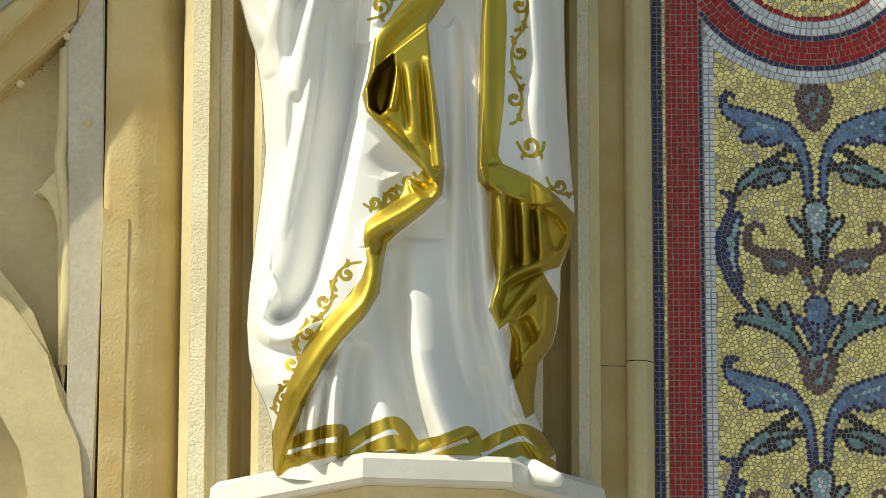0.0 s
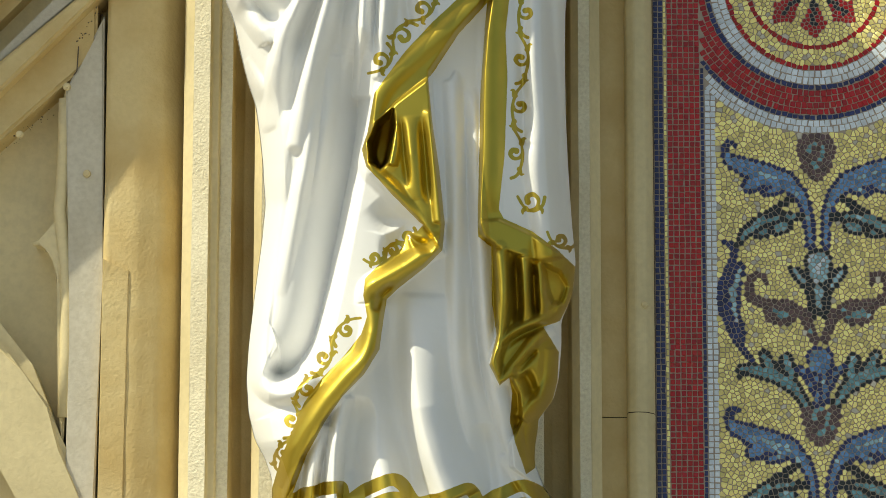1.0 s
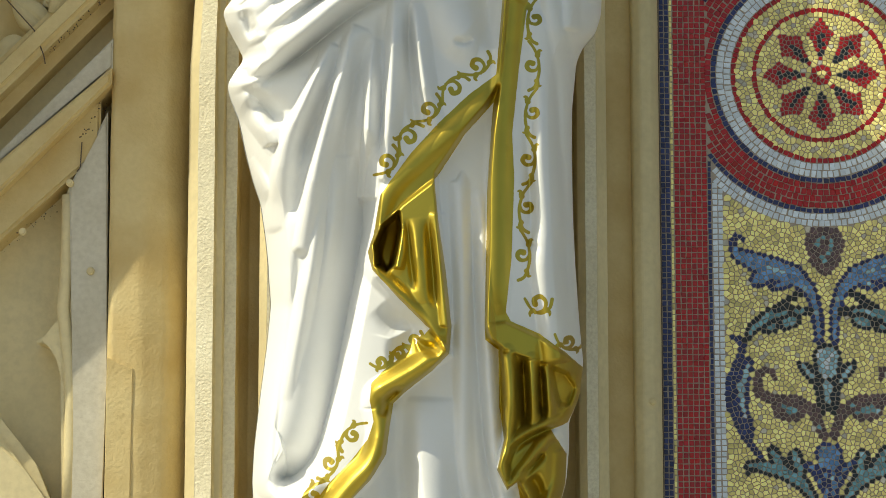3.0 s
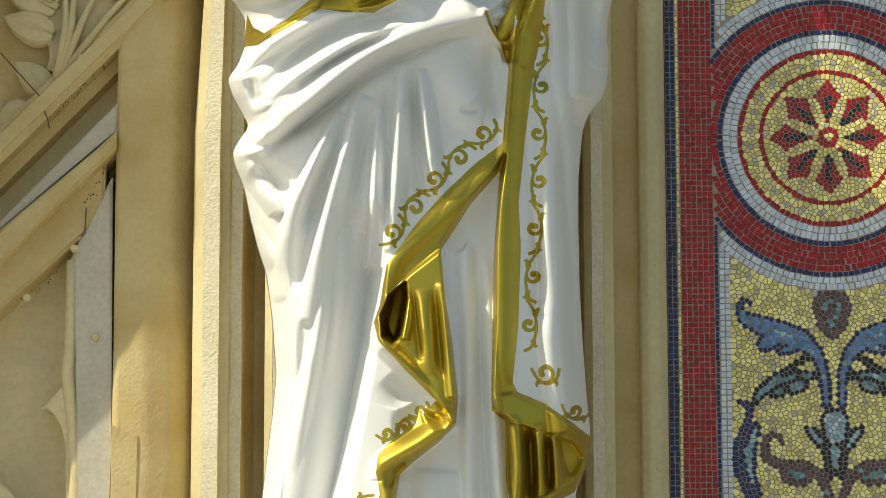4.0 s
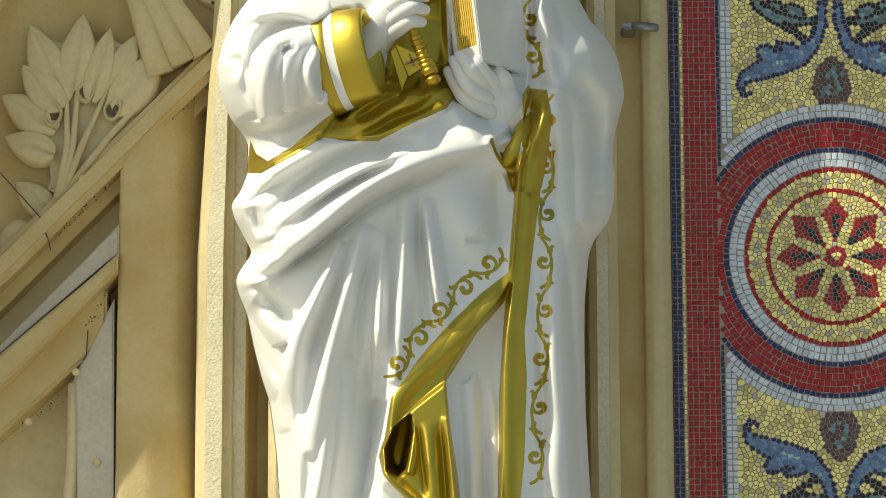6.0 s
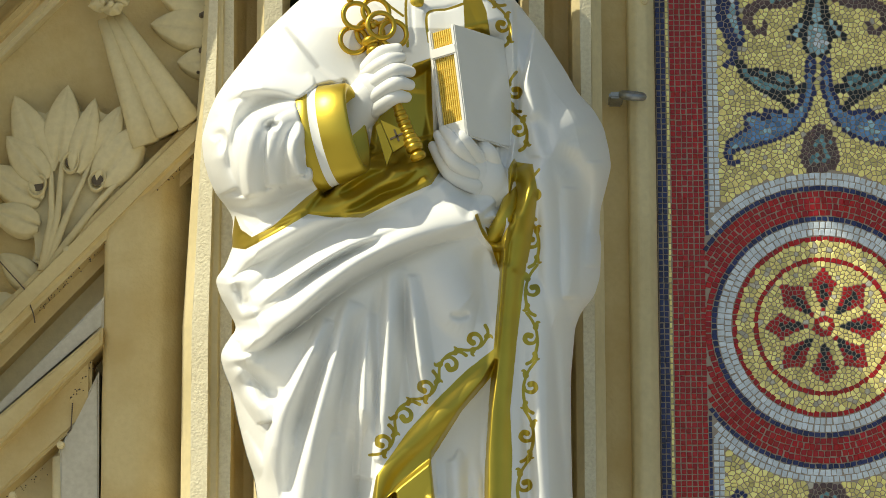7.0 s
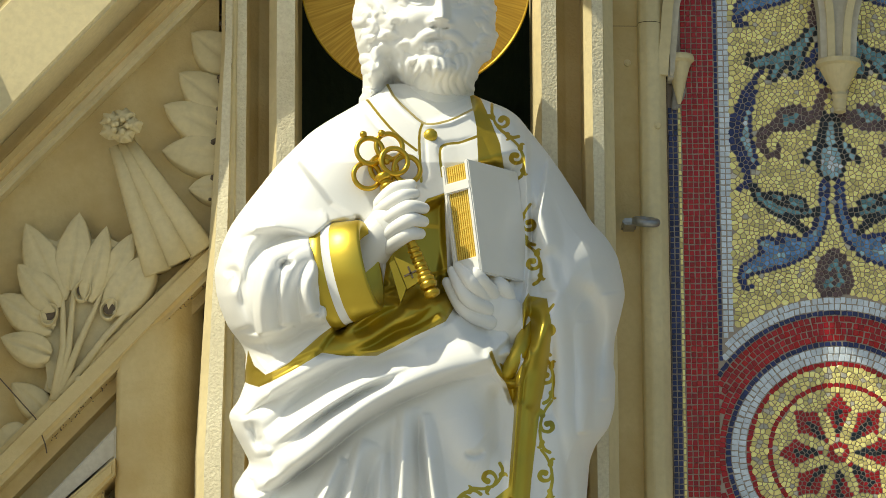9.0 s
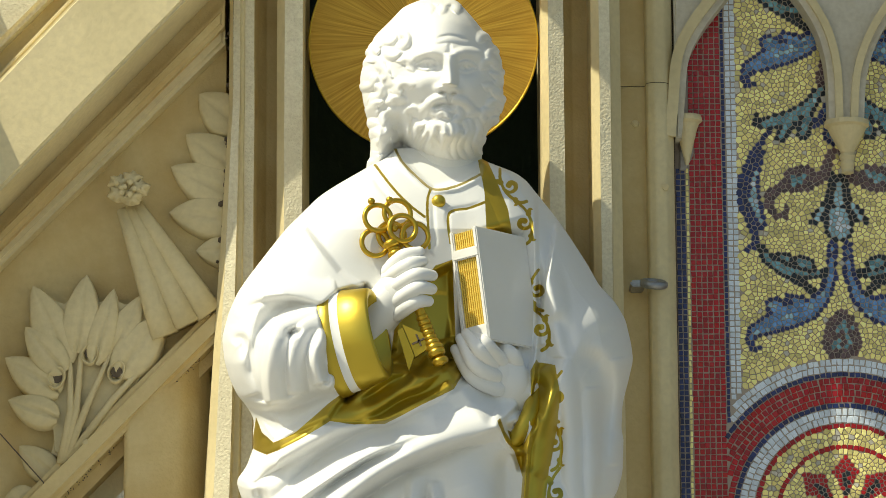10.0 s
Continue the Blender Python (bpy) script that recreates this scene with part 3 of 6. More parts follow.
for k in range(9):
    bm = bmesh.new()
    bmesh.ops.create_icosphere(bm, subdivisions=2, radius=0.0055, matrix=Matrix.Translation(bc + Vector((rs2.uniform(-0.02, 0.02), -0.02, rs2.uniform(-0.018, 0.012)))))
    part("berry", bm, CREAM, boss, smooth=True)

# wall strip between gable and niche, with a patched lower half
bm = bmesh.new()
column(bm, rounded([(-0.622, -0.02), (-0.62, -0.14), (-0.612, -0.148), (-0.56, -0.152), (-0.515, -0.138), (-0.49, -0.11), (-0.47, -0.07)], 0.012, 4), Z0, 1.72, step=0.03, wobble=0.0015)
for v in bm.verts:
    v.co.z = min(v.co.z, 1.425 + 1.036 * (v.co.x + 0.731))
tagged(link("wall_strip", bm, OCHRE, smooth=True), "ochre stained cream stone strip beside the gable", "wall", kind="structure")
bm = bmesh.new()
relief(bm, [(-0.619, 0.817), (-0.596, 0.805), (-0.572, 0.796)] + [(-0.578, 0.05), (-0.621, 0.05)], -0.1535, -0.14, 0.001)
tagged(link("repair_patch", bm, OCHRE), "thin smooth cream repair coat on the stone strip", "patch", kind="structure")

# sunk panel with tracery below the gable
bm = bmesh.new()
box(bm, -1.5, -0.5, -0.055, 0.03, -0.5, 1.75)
tagged(link("wall_side", bm, CREAM), "cream painted sunk stone panel below the gable", "wall", kind="structure")
tracery = tagged(new("tracery"), "cream painted stone tracery with cusps in the side panel", "tracery", kind="structure")
bm = bmesh.new()
rake(bm, [(-0.830, 1.104), (-0.623, 1.314)], [(-0.832, 1.164), (-0.616, 1.351)], -0.17, -0.05, 0.006, -1.5, -0.618)
part("sloping_bar", bm, OCHRE, tracery)
bm = bmesh.new()
rake(bm, [(-0.834, 1.166), (-0.618, 1.353)], [(-0.834, 1.183), (-0.619, 1.408)], -0.15, -0.05, 0.004, -1.5, -0.618)
part("bar_ledge", bm, GREY, tracery)
bm = bmesh.new()
rake(bm, [(-0.833, 1.024), (-0.673, 1.171)], [(-0.835, 1.113), (-0.629, 1.317)], -0.13, -0.05, 0.006, -1.5, -0.64)
part("inner_slope", bm, OCHRE, tracery)
# mullion of cream stone too; the grey colour holds the shade on it
bm = bmesh.new()
relief(bm, [(-0.695, 1.136), (-0.627, 1.276), (-0.621, 0.787), (-0.629, 0.288), (-0.683, 0.288), (-0.679, 0.682)], -0.132, -0.05, 0.004)
part("mullion", bm, GREY, tracery)
bm = bmesh.new()
relief(bm, [(-0.710, 1.097), (-0.693, 1.151), (-0.683, 0.895), (-0.682, 0.622), (-0.688, 0.477), (-0.698, 0.539), (-0.701, 0.790), (-0.710, 0.823), (-0.725, 0.845), (-0.750, 0.855), (-0.726, 0.868), (-0.708, 0.890), (-0.702, 0.927)], -0.118, -0.05, 0.004)
part("cusp", bm, CREAM, tracery)
arc_out = [(-0.869, 0.714), (-0.806, 0.672), (-0.759, 0.610), (-0.716, 0.548), (-0.681, 0.476), (-0.655, 0.383), (-0.645, 0.289), (-0.641, 0.210)]
arc_in = [(-0.734, 0.210), (-0.744, 0.289), (-0.762, 0.373), (-0.801, 0.470), (-0.865, 0.558)]
bm = bmesh.new()
relief(bm, arc_out + arc_in, -0.14, -0.05, 0.014)
part("arch_band", bm, CREAM, tracery)
bm = bmesh.new()
relief(bm, [(-0.871, 0.748), (-0.808, 0.708), (-0.745, 0.628), (-0.688, 0.488), (-0.682, 0.472), (-0.717, 0.539), (-0.760, 0.601), (-0.807, 0.664), (-0.870, 0.706)], -0.117, -0.05, 0.003)
part("arch_fillet", bm, CREAM, tracery)
for nm, line, r0, r1 in (("roll", ((-0.697, -0.118, 1.122), (-0.697, -0.118, 1.051), (-0.698, -0.118, 0.977), (-0.703, -0.118, 0.914), (-0.696, -0.118, 0.862), (-0.689, -0.118, 0.810), (-0.685, -0.118, 0.727), (-0.685, -0.118, 0.645), (-0.687, -0.118, 0.532)), 0.012, 0.012), ("cusp_edge", ((-0.751, -0.112, 0.851), (-0.735, -0.112, 0.857), (-0.717, -0.112, 0.853), (-0.702, -0.112, 0.827), (-0.695, -0.112, 0.780)), 0.004, 0.011)):
    bm = bmesh.new()
    stem(bm, line, r0, r1)
    part(nm, bm, CREAM, tracery, smooth=True)
for x, z in [(-0.693, 1.141), (-0.653, 0.978)] + [(-0.686, 1.493)] + [(-0.777, 1.051)]:
    bolt_head(x, -0.137 if z < 1.3 else -0.153, z)

# open joints between the stone blocks
for pts, y in (([(-0.841, 1.511), (-0.805, 1.471), (-0.762, 1.423), (-0.744, 1.376), (-0.741, 1.360)], -0.151), ([(-0.673, 1.217), (-0.675, 1.170), (-0.681, 1.162)], -0.135)):
    bm = bmesh.new()
    for (ax_, az), (bx, bz) in zip(pts, pts[1:]):
        d = Vector((bx - ax_, 0, bz - az))
        nrm = Vector((-d.z, 0, d.x)).normalized() * 0.0012
        vs = [bm.verts.new(v) for v in (Vector((ax_, y, az)) - nrm, Vector((ax_, y, az)) + nrm, Vector((bx, y, bz)) + nrm, Vector((bx, y, bz)) - nrm)]
        bm.faces.new(vs)
    tagged(link("joint", bm, DIRT_SHADE), "dark open joint between gable stones", "joint", kind="structure")

# grime packed into the corner where the gable meets the jamb
bm = bmesh.new()
rs2 = random.Random(8)
for k in range(170):
    z = rs2.uniform(1.66, 2.4)
    bmesh.ops.create_icosphere(bm, subdivisions=1, radius=rs2.uniform(0.002, 0.007), matrix=Matrix.Translation((-0.472 + 0.045 * max(0, min(1, (z - 1.35) / 0.75)) + rs2.gauss(0, 0.004), -0.125 - rs2.uniform(0, 0.03), z)))
tagged(link("grime", bm, DIRT_SHADE), "dark grime and moss packed along the joint of the jamb", "grime", kind="stuff")

bm = bmesh.new()
for (x0, z0), (x1, z1), n in ((*[(-0.734, 1.391), (-0.453, 1.679)], 150), (*[(-0.681, 1.217), (-0.626, 1.295)], 25), (*[(-0.814, 1.019), (-0.713, 1.104)], 30)):
    for k in range(n):
        t = rs2.random()
        bmesh.ops.create_icosphere(bm, subdivisions=1, radius=rs2.uniform(0.0005, 0.0018), matrix=Matrix.Translation((x0 + (x1 - x0) * t + rs2.gauss(0, 0.004), -0.142 if n > 100 else -0.13, z0 + (z1 - z0) * t + rs2.gauss(0, 0.004))))
tagged(link("dirt_specks", bm, DIRT_SHADE), "dark dirt specks along the joints of the gable", "dirt", kind="stuff")


# ---- arcade over the mosaic ----
def lathe(bm, c, rows, n=28):
    rr = [[bm.verts.new((c[0] + r * math.cos(a), c[1] + r * math.sin(a), z)) for a in np.linspace(0, 2 * math.pi, n, endpoint=False)] for r, z in rows]
    for a, b in zip(rr, rr[1:]):
        for j in range(n):
            bm.faces.new((a[j], a[j - 1], b[j - 1], b[j]))
    bm.faces.new(rr[0])
    bm.faces.new(rr[-1])


arcade = tagged(new("arcade"), "cream painted pointed stone arches hung over the mosaic", "arcade", kind="structure")
TOPZ = 2.72
left_in = [(0.397, 2.069), (0.404, 2.140), (0.412, 2.215), (0.436, 2.269), (0.484, 2.334), (0.522, 2.377), (0.549, 2.415)]
right_in = [(0.549, 2.415), (0.590, 2.366), (0.626, 2.317), (0.654, 2.262), (0.668, 2.192), (0.669, 2.097)]
far_in = [(0.734, 2.097), (0.741, 2.181), (0.761, 2.245), (0.799, 2.310), (0.859, 2.386)]
left_in, right_in, far_in = ([tuple(p) for p in spline(q, 5)] for q in (left_in, right_in, far_in))
for pts in (left_in + [(left_in[-1][0], TOPZ), (0.386, TOPZ), (0.386, left_in[0][1])], right_in + far_in + [(far_in[-1][0], TOPZ), (right_in[0][0], TOPZ)]):
    bm = bmesh.new()
    relief(bm, pts, -0.058, -0.004, 0.004)
    part("spandrel", bm, GREY, arcade)
for pts, w in ((left_in, 0.020), (right_in, 0.014), (far_in, 0.014)):
    n = len(pts)
    off = []
    for i, (x, z) in enumerate(pts):
        a, b = pts[max(i - 1, 0)], pts[min(i + 1, n - 1)]
        d = Vector((b[0] - a[0], b[1] - a[1])).normalized()
        off.append((x, z, -d.y, d.x))
    bm = bmesh.new()
    for (a, b) in zip(off, off[1:]):
        q = [(a[0] + a[2] * 0.012, a[1] + a[3] * 0.012), (b[0] + b[2] * 0.012, b[1] + b[3] * 0.012), (b[0] + b[2] * (0.012 + w), b[1] + b[3] * (0.012 + w)), (a[0] + a[2] * (0.012 + w), a[1] + a[3] * (0.012 + w))]
        relief(bm, q, -0.068, -0.056, 0.0)
    part("arch_moulding", bm, CREAM, arcade)
bm = bmesh.new()
lathe(bm, (0.408, -0.024), ((0.027, 2.118), (0.029, 2.113), (0.029, 2.107), (0.023, 2.102), (0.019, 2.09), (0.014, 2.07), (0.009, 2.05), (0.003, 2.025)))
part("corbel", bm, CREAM, arcade, "broken cream corbel", smooth=False)
pend = [(0.704, 2.103), (0.702, 2.063), (0.701, 2.003)]
bm = bmesh.new()
z0, z2 = pend[0][1], pend[2][1]
lathe(bm, (pend[0][0], -0.035), ((0.041, z0), (0.042, z0 - 0.009), (0.036, z0 - 0.013), (0.033, z0 - 0.02), (0.02, z0 - 0.045), (0.012, z0 - 0.06), (0.0155, z0 - 0.066), (0.0125, z0 - 0.074), (0.0135, z2 + 0.018), (0.0105, z2 + 0.008), (0.012, z2 + 0.003), (0.006, z2)))
part("pendant", bm, CREAM, arcade, "turned cream pendant", smooth=False)
# bare cement where the paint and the edge tiles are gone
bm = bmesh.new()
relief(bm, [(0.397, 2.079), (0.422, 2.077), (0.420, 2.046), (0.406, 2.019), (0.395, 2.019)], -0.012, 0.0, 0.002)
tagged(link("cement_patch", bm, CEMENT), "bare grey cement below the broken corbel", "patch", kind="structure")


# ---- statue ----
def near_line(X, Z, line, reach):
    """Distance to a line within reach (else far), the signed side, and how far along it (0 to 1)."""
    d = np.full(X.shape, 9.0)
    side, along_it = np.zeros(X.shape), np.zeros(X.shape)
    m = np.nonzero((X > line[:, 0].min() - reach) & (X < line[:, 0].max() + reach) & (Z > line[:, 1].min() - reach) & (Z < line[:, 1].max() + reach))
    x, z = X[m], Z[m]
    bd, bs, ba = np.full(x.shape, 9.0), np.zeros(x.shape), np.zeros(x.shape)
    n = len(line) - 1
    for k in range(n):
        (ax, az), (bx, bz) = line[k][:2], line[k + 1][:2]
        dx, dz = bx - ax, bz - az
        q = dx * dx + dz * dz
        if q < 1e-12:
            continue
        t = np.clip(((x - ax) * dx + (z - az) * dz) / q, 0, 1)
        dd = np.hypot(x - ax - t * dx, z - az - t * dz)
        hit = dd < bd
        bd = np.where(hit, dd, bd)
        bs = np.where(hit, np.sign((x - ax) * dz - (z - az) * dx), bs)
        ba = np.where(hit, (k + t) / n, ba)
    d[m], side[m], along_it[m] = bd, bs, ba
    return d, side, along_it


def inside(X, Z, poly):
    """Signed distance to a closed outline: negative inside."""
    line = np.vstack([poly, poly[:1]])
    d, _, _ = near_line(X, Z, line, 0.09)
    odd = np.zeros(X.shape, bool)
    for (ax, az), (bx, bz) in zip(line, line[1:]):
        if abs(bz - az) > 1e-9:
            odd ^= ((az > Z) != (bz > Z)) & (X < (bx - ax) * (Z - az) / (bz - az) + ax)
    return np.where(odd, -d, d)


def smooth01(v):
    v = np.clip(v, 0, 1)
    return v * v * (3 - 2 * v)


class Relief:
    """A carved surface over x and z: height towards the viewer, and the signed distance to its gilding."""

    def __init__(self, X, Z):
        self.X, self.Z = X, Z
        self.h, self.gilt = np.zeros(X.shape), np.full(X.shape, 0.05)
        self.cloth, self.dent = np.zeros(X.shape), np.zeros(X.shape)

    def fold(self, pts, w, h, lop=1.0):
        """A rounded fold along pts with a sharp valley at its foot; h: its height at even steps; lop: which side is the wider."""
        line = spline(pts, 8)
        w *= 1.25
        d, s, a = near_line(self.X, self.Z, line, w * max(lop, 1 / lop) * 1.5)
        q = d / np.where(s > 0, w * lop, w / lop)
        hh = np.interp(a, np.linspace(0, 1, len(h)), h)
        ends = smooth01(a / 0.06 + 0.25) * smooth01((1 - a) / 0.06 + 0.25)
        prof = hh * ends * (1.0 - q * q)
        k = 0.005
        gap = np.maximum(k - np.abs(self.cloth - prof), 0) * np.clip(3 * (1.5 - q), 0, 1) * np.clip(hh * ends / 0.008, 0, 1) ** 2
        self.cloth = np.maximum(self.cloth, prof) + gap * gap / (4 * k)
        return self

    def valley(self, pts, w, h):
        line = spline(pts, 8)
        d, s, a = near_line(self.X, self.Z, line, w * 3)
        self.dent = np.maximum(self.dent, h * np.exp(-(d / w) ** 2) * smooth01(a / 0.3) * smooth01((1 - a) / 0.3))
        return self

    def swell(self, pts, w, h):
        line = spline(pts, 6)
        d, s, a = near_line(self.X, self.Z, line, w * 3)
        self.h += h * np.exp(-(d / w) ** 2)
        return self

    def bank(self, pts, wide, narrow, h):
        """A long hollow: a broad slope on one side of the line and a short one on the other."""
        line = spline(pts, 8)
        d, s, a = near_line(self.X, self.Z, line, wide * 1.2)
        q = np.clip(1 - d / np.where(s > 0, wide, narrow), 0, 1)
        self.h -= h * q ** 1.4 * smooth01(a / 0.25) * smooth01((1 - a) / 0.12)
        return self

    def height(self, passes=2, deep=1.0):
        out = self.h + self.cloth * deep - self.dent * deep
        for k in range(passes):
            out[1:-1, 1:-1] = (out[1:-1, 1:-1] * 2 + out[:-2, 1:-1] + out[2:, 1:-1] + out[1:-1, :-2] + out[1:-1, 2:]) / 6
        return out

    def layer(self, poly, h, edge=0.006):
        """Cloth that lies over what is below it: raised inside the outline."""
        sd = inside(self.X, self.Z, np.array(poly))
        self.h += h * smooth01(0.5 - sd / (2 * edge))
        return sd

    def gild(self, pts, w, grow=None):
        line = spline(pts, 8)
        d, s, a = near_line(self.X, self.Z, line, 0.07)
        self.gilt = np.minimum(self.gilt, d - (w if grow is None else w + (grow - w) * a))
        return self

    def gild_area(self, poly):
        self.gilt = np.minimum(self.gilt, inside(self.X, self.Z, np.array(poly)))
        return self

    def scrolls(self, pts, n, size, flip=1):
        """Painted tendrils along a line: each a wave with a curl and two leaves."""
        line = spline(pts, 12)
        seg = np.r_[0, np.cumsum(np.hypot(*np.diff(line, axis=0).T))]
        at = lambda v: np.array([np.interp(v, seg, line[:, 0]), np.interp(v, seg, line[:, 1])])
        step = seg[-1] / n
        for k in range(n):
            a, b = at(k * step), at((k + 1) * step)
            t = (b - a) / np.linalg.norm(b - a)
            nrm = np.array([-t[1], t[0]]) * (1 if k % 2 else -1) * flip
            L = np.linalg.norm(b - a)
            stem = [a + t * L * f + nrm * size * g for f, g in ((0.0, -0.35), (0.25, 0.25), (0.6, 0.5), (0.95, 0.2), (1.05, -0.3))]
            c = a + t * L * 0.52 - nrm * size * 0.1
            curl = [c + size * r * (t * math.cos(q) + nrm * math.sin(q)) for q, r in ((1.9, 0.62), (0.9, 0.5), (-0.2, 0.42), (-1.3, 0.38), (-2.4, 0.3), (-3.6, 0.2))]
            leaf = [a + t * L * 0.3 + nrm * size * 0.35, a + t * L * 0.2 + nrm * size * 0.5, a + t * L * 0.2 + nrm * size * 0.68]
            leaf2 = [a + t * L * 0.85 + nrm * size * 0.3, a + t * L * 0.95 + nrm * size * 0.45, a + t * L * 0.95 + nrm * size * 0.64]
            for q, w0, w1 in ((stem, 0.0024, 0.003), (curl, 0.0022, 0.0052), (leaf, 0.005, 0.0012), (leaf2, 0.0046, 0.0012)):
                self.gild(q, w0, w1)
        return self


class Shell:
    """Collects surfaces into one mesh, with the gilding's distance at each vertex."""

    def __init__(self):
        self.v, self.f, self.g, self.n = [], [], [], 0

    def grid(self, co, gilt, closed=False):
        r, c = co.shape[:2]
        idx = np.arange(r * c).reshape(r, c) + self.n
        if closed:
            idx = np.hstack([idx, idx[:, :1]])
        self.f.append(np.stack([idx[:-1, :-1], idx[:-1, 1:], idx[1:, 1:], idx[1:, :-1]], -1).reshape(-1, 4))
        self.v.append(co.reshape(-1, 3))
        self.g.append(np.broadcast_to(gilt, (r, c)).reshape(-1))
        self.n += r * c

    def tube(self, path, radii, gilt=0.05, n=20, squash=1.0, rings=8):
        """A rounded limb along a path of 3D points with a radius at each."""
        q = spline([(*p, r) for p, r in zip(path, radii)], rings)
        p, rad = q[:, :3], np.maximum(q[:, 3], 1e-4)
        # round caps
        t0, t1 = p[0] - p[1], p[-1] - p[-2]
        t0, t1 = t0 / np.linalg.norm(t0), t1 / np.linalg.norm(t1)
        head = [(p[0] + t0 * rad[0] * math.sin(a), rad[0] * math.cos(a)) for a in (1.56, 1.2, 0.8, 0.4)]
        tail = [(p[-1] + t1 * rad[-1] * math.sin(a), rad[-1] * math.cos(a)) for a in (0.4, 0.8, 1.2, 1.56)]
        p = np.array([h[0] for h in head] + list(p) + [h[0] for h in tail])
        rad = np.array([h[1] for h in head] + list(rad) + [h[1] for h in tail])
        t = np.gradient(p, axis=0)
        t /= np.linalg.norm(t, axis=1)[:, None] + 1e-12
        ref = np.array([0.13, -0.9, 0.41])
        a = np.cross(t, ref)
        a /= np.linalg.norm(a, axis=1)[:, None] + 1e-9
        b = np.cross(t, a)
        ang = np.linspace(0, 2 * np.pi, n, endpoint=False)
        co = p[:, None] + rad[:, None, None] * (np.cos(ang)[None, :, None] * a[:, None] + squash * np.sin(ang)[None, :, None] * b[:, None])
        self.grid(co, gilt, True)

    def blob(self, c, r, turn=(0, 0, 0), gilt=0.05, n=24):
        th = np.linspace(0, np.pi, n)[:, None]
        ph = np.linspace(0, 2 * np.pi, n * 2, endpoint=False)[None]
        co = np.stack([np.sin(th) * np.cos(ph) * r[0], np.sin(th) * np.sin(ph) * r[1], np.cos(th) * np.ones_like(ph) * r[2]], -1)
        m = np.array(Euler([radians(a) for a in turn]).to_matrix())
        self.grid(co @ m.T + np.array(c), gilt, True)

    def mesh(self, name, mat):
        v, f, g = np.vstack(self.v), np.vstack(self.f), np.hstack(self.g)
        me = bpy.data.meshes.new(name)
        me.vertices.add(len(v))
        me.vertices.foreach_set("co", v.astype(np.float32).ravel())
        me.loops.add(f.size)
        me.loops.foreach_set("vertex_index", f.astype(np.int32).ravel())
        me.polygons.add(len(f))
        me.polygons.foreach_set("loop_start", np.arange(0, f.size, 4, dtype=np.int32))
        me.polygons.foreach_set("use_smooth", np.ones(len(f), bool))
        me.update(calc_edges=True)
        at = me.attributes.new("gilt", "FLOAT", "POINT")
        at.data.foreach_set("value", g.astype(np.float32))
        me.materials.append(mat)
        return new(name, me)


def painted(name, white, gold):
    """White gloss paint with gold paint where the gilding lies."""
    m = material(name, white, 0.5, grain=(0.05, tuple(c * 0.94 for c in white), 0.35), stain=(0.3, tuple(c * 0.9 for c in white), 0.3), bump=((0.02, 0.0004), (0.004, 0.00008)), coat=0.0)
    nt = m.node_tree
    b = nt.nodes["Principled BSDF"]
    at = nt.nodes.new("ShaderNodeAttribute")
    at.attribute_name = "gilt"
    rag = nt.nodes.new("ShaderNodeTexNoise")
    rag.inputs["Scale"].default_value = 90
    nt.links.new(nt.nodes["Texture Coordinate"].outputs["Object"], rag.inputs["Vector"])
    wav = nt.nodes.new("ShaderNodeMath")
    wav.operation = "MULTIPLY_ADD"
    wav.inputs[1].default_value, wav.inputs[2].default_value = 0.0016, -0.0008
    nt.links.new(rag.outputs[0], wav.inputs[0])
    add = nt.nodes.new("ShaderNodeMath")
    nt.links.new(at.outputs["Fac"], add.inputs[0])
    nt.links.new(wav.outputs[0], add.inputs[1])
    step = nt.nodes.new("ShaderNodeMapRange")
    step.inputs["From Min"].default_value, step.inputs["From Max"].default_value = 0.0004, -0.0004
    nt.links.new(add.outputs[0], step.inputs["Value"])
    old = b.inputs["Base Color"].links[0].from_socket
    mix = nt.nodes.new("ShaderNodeMixRGB")
    tone = nt.nodes.new("ShaderNodeTexNoise")
    tone.inputs["Scale"].default_value = 14
    nt.links.new(nt.nodes["Texture Coordinate"].outputs["Object"], tone.inputs["Vector"])
    ramp = nt.nodes.new("ShaderNodeValToRGB")
    ramp.color_ramp.elements[0].color = (*(c * 0.8 for c in gold), 1)
    ramp.color_ramp.elements[1].color = (*(min(1, c * 1.15) for c in gold), 1)
    nt.links.new(tone.outputs[0], ramp.inputs[0])
    nt.links.new(step.outputs[0], mix.inputs[0])
    nt.links.new(old, mix.inputs[1])
    nt.links.new(ramp.outputs[0], mix.inputs[2])
    nt.links.new(mix.outputs[0], b.inputs["Base Color"])
    for socket, top in (("Metallic", 0.8), ("Roughness", None)):
        r = nt.nodes.new("ShaderNodeMapRange")
        nt.links.new(step.outputs[0], r.inputs["Value"])
        r.inputs["To Min"].default_value, r.inputs["To Max"].default_value = (0.0, 0.82) if socket == "Metallic" else (0.5, 0.38)
        nt.links.new(r.outputs[0], b.inputs[socket])
    return m


STATUE = painted("painted_statue", (0.87, 0.87, 0.855), (0.56, 0.42, 0.06))
body = Shell()

# the figure is laid out on an upright sheet; depth runs back and up along the camera's sight line, to fit its view
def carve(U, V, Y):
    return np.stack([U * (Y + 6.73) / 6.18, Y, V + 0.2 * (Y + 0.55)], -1)


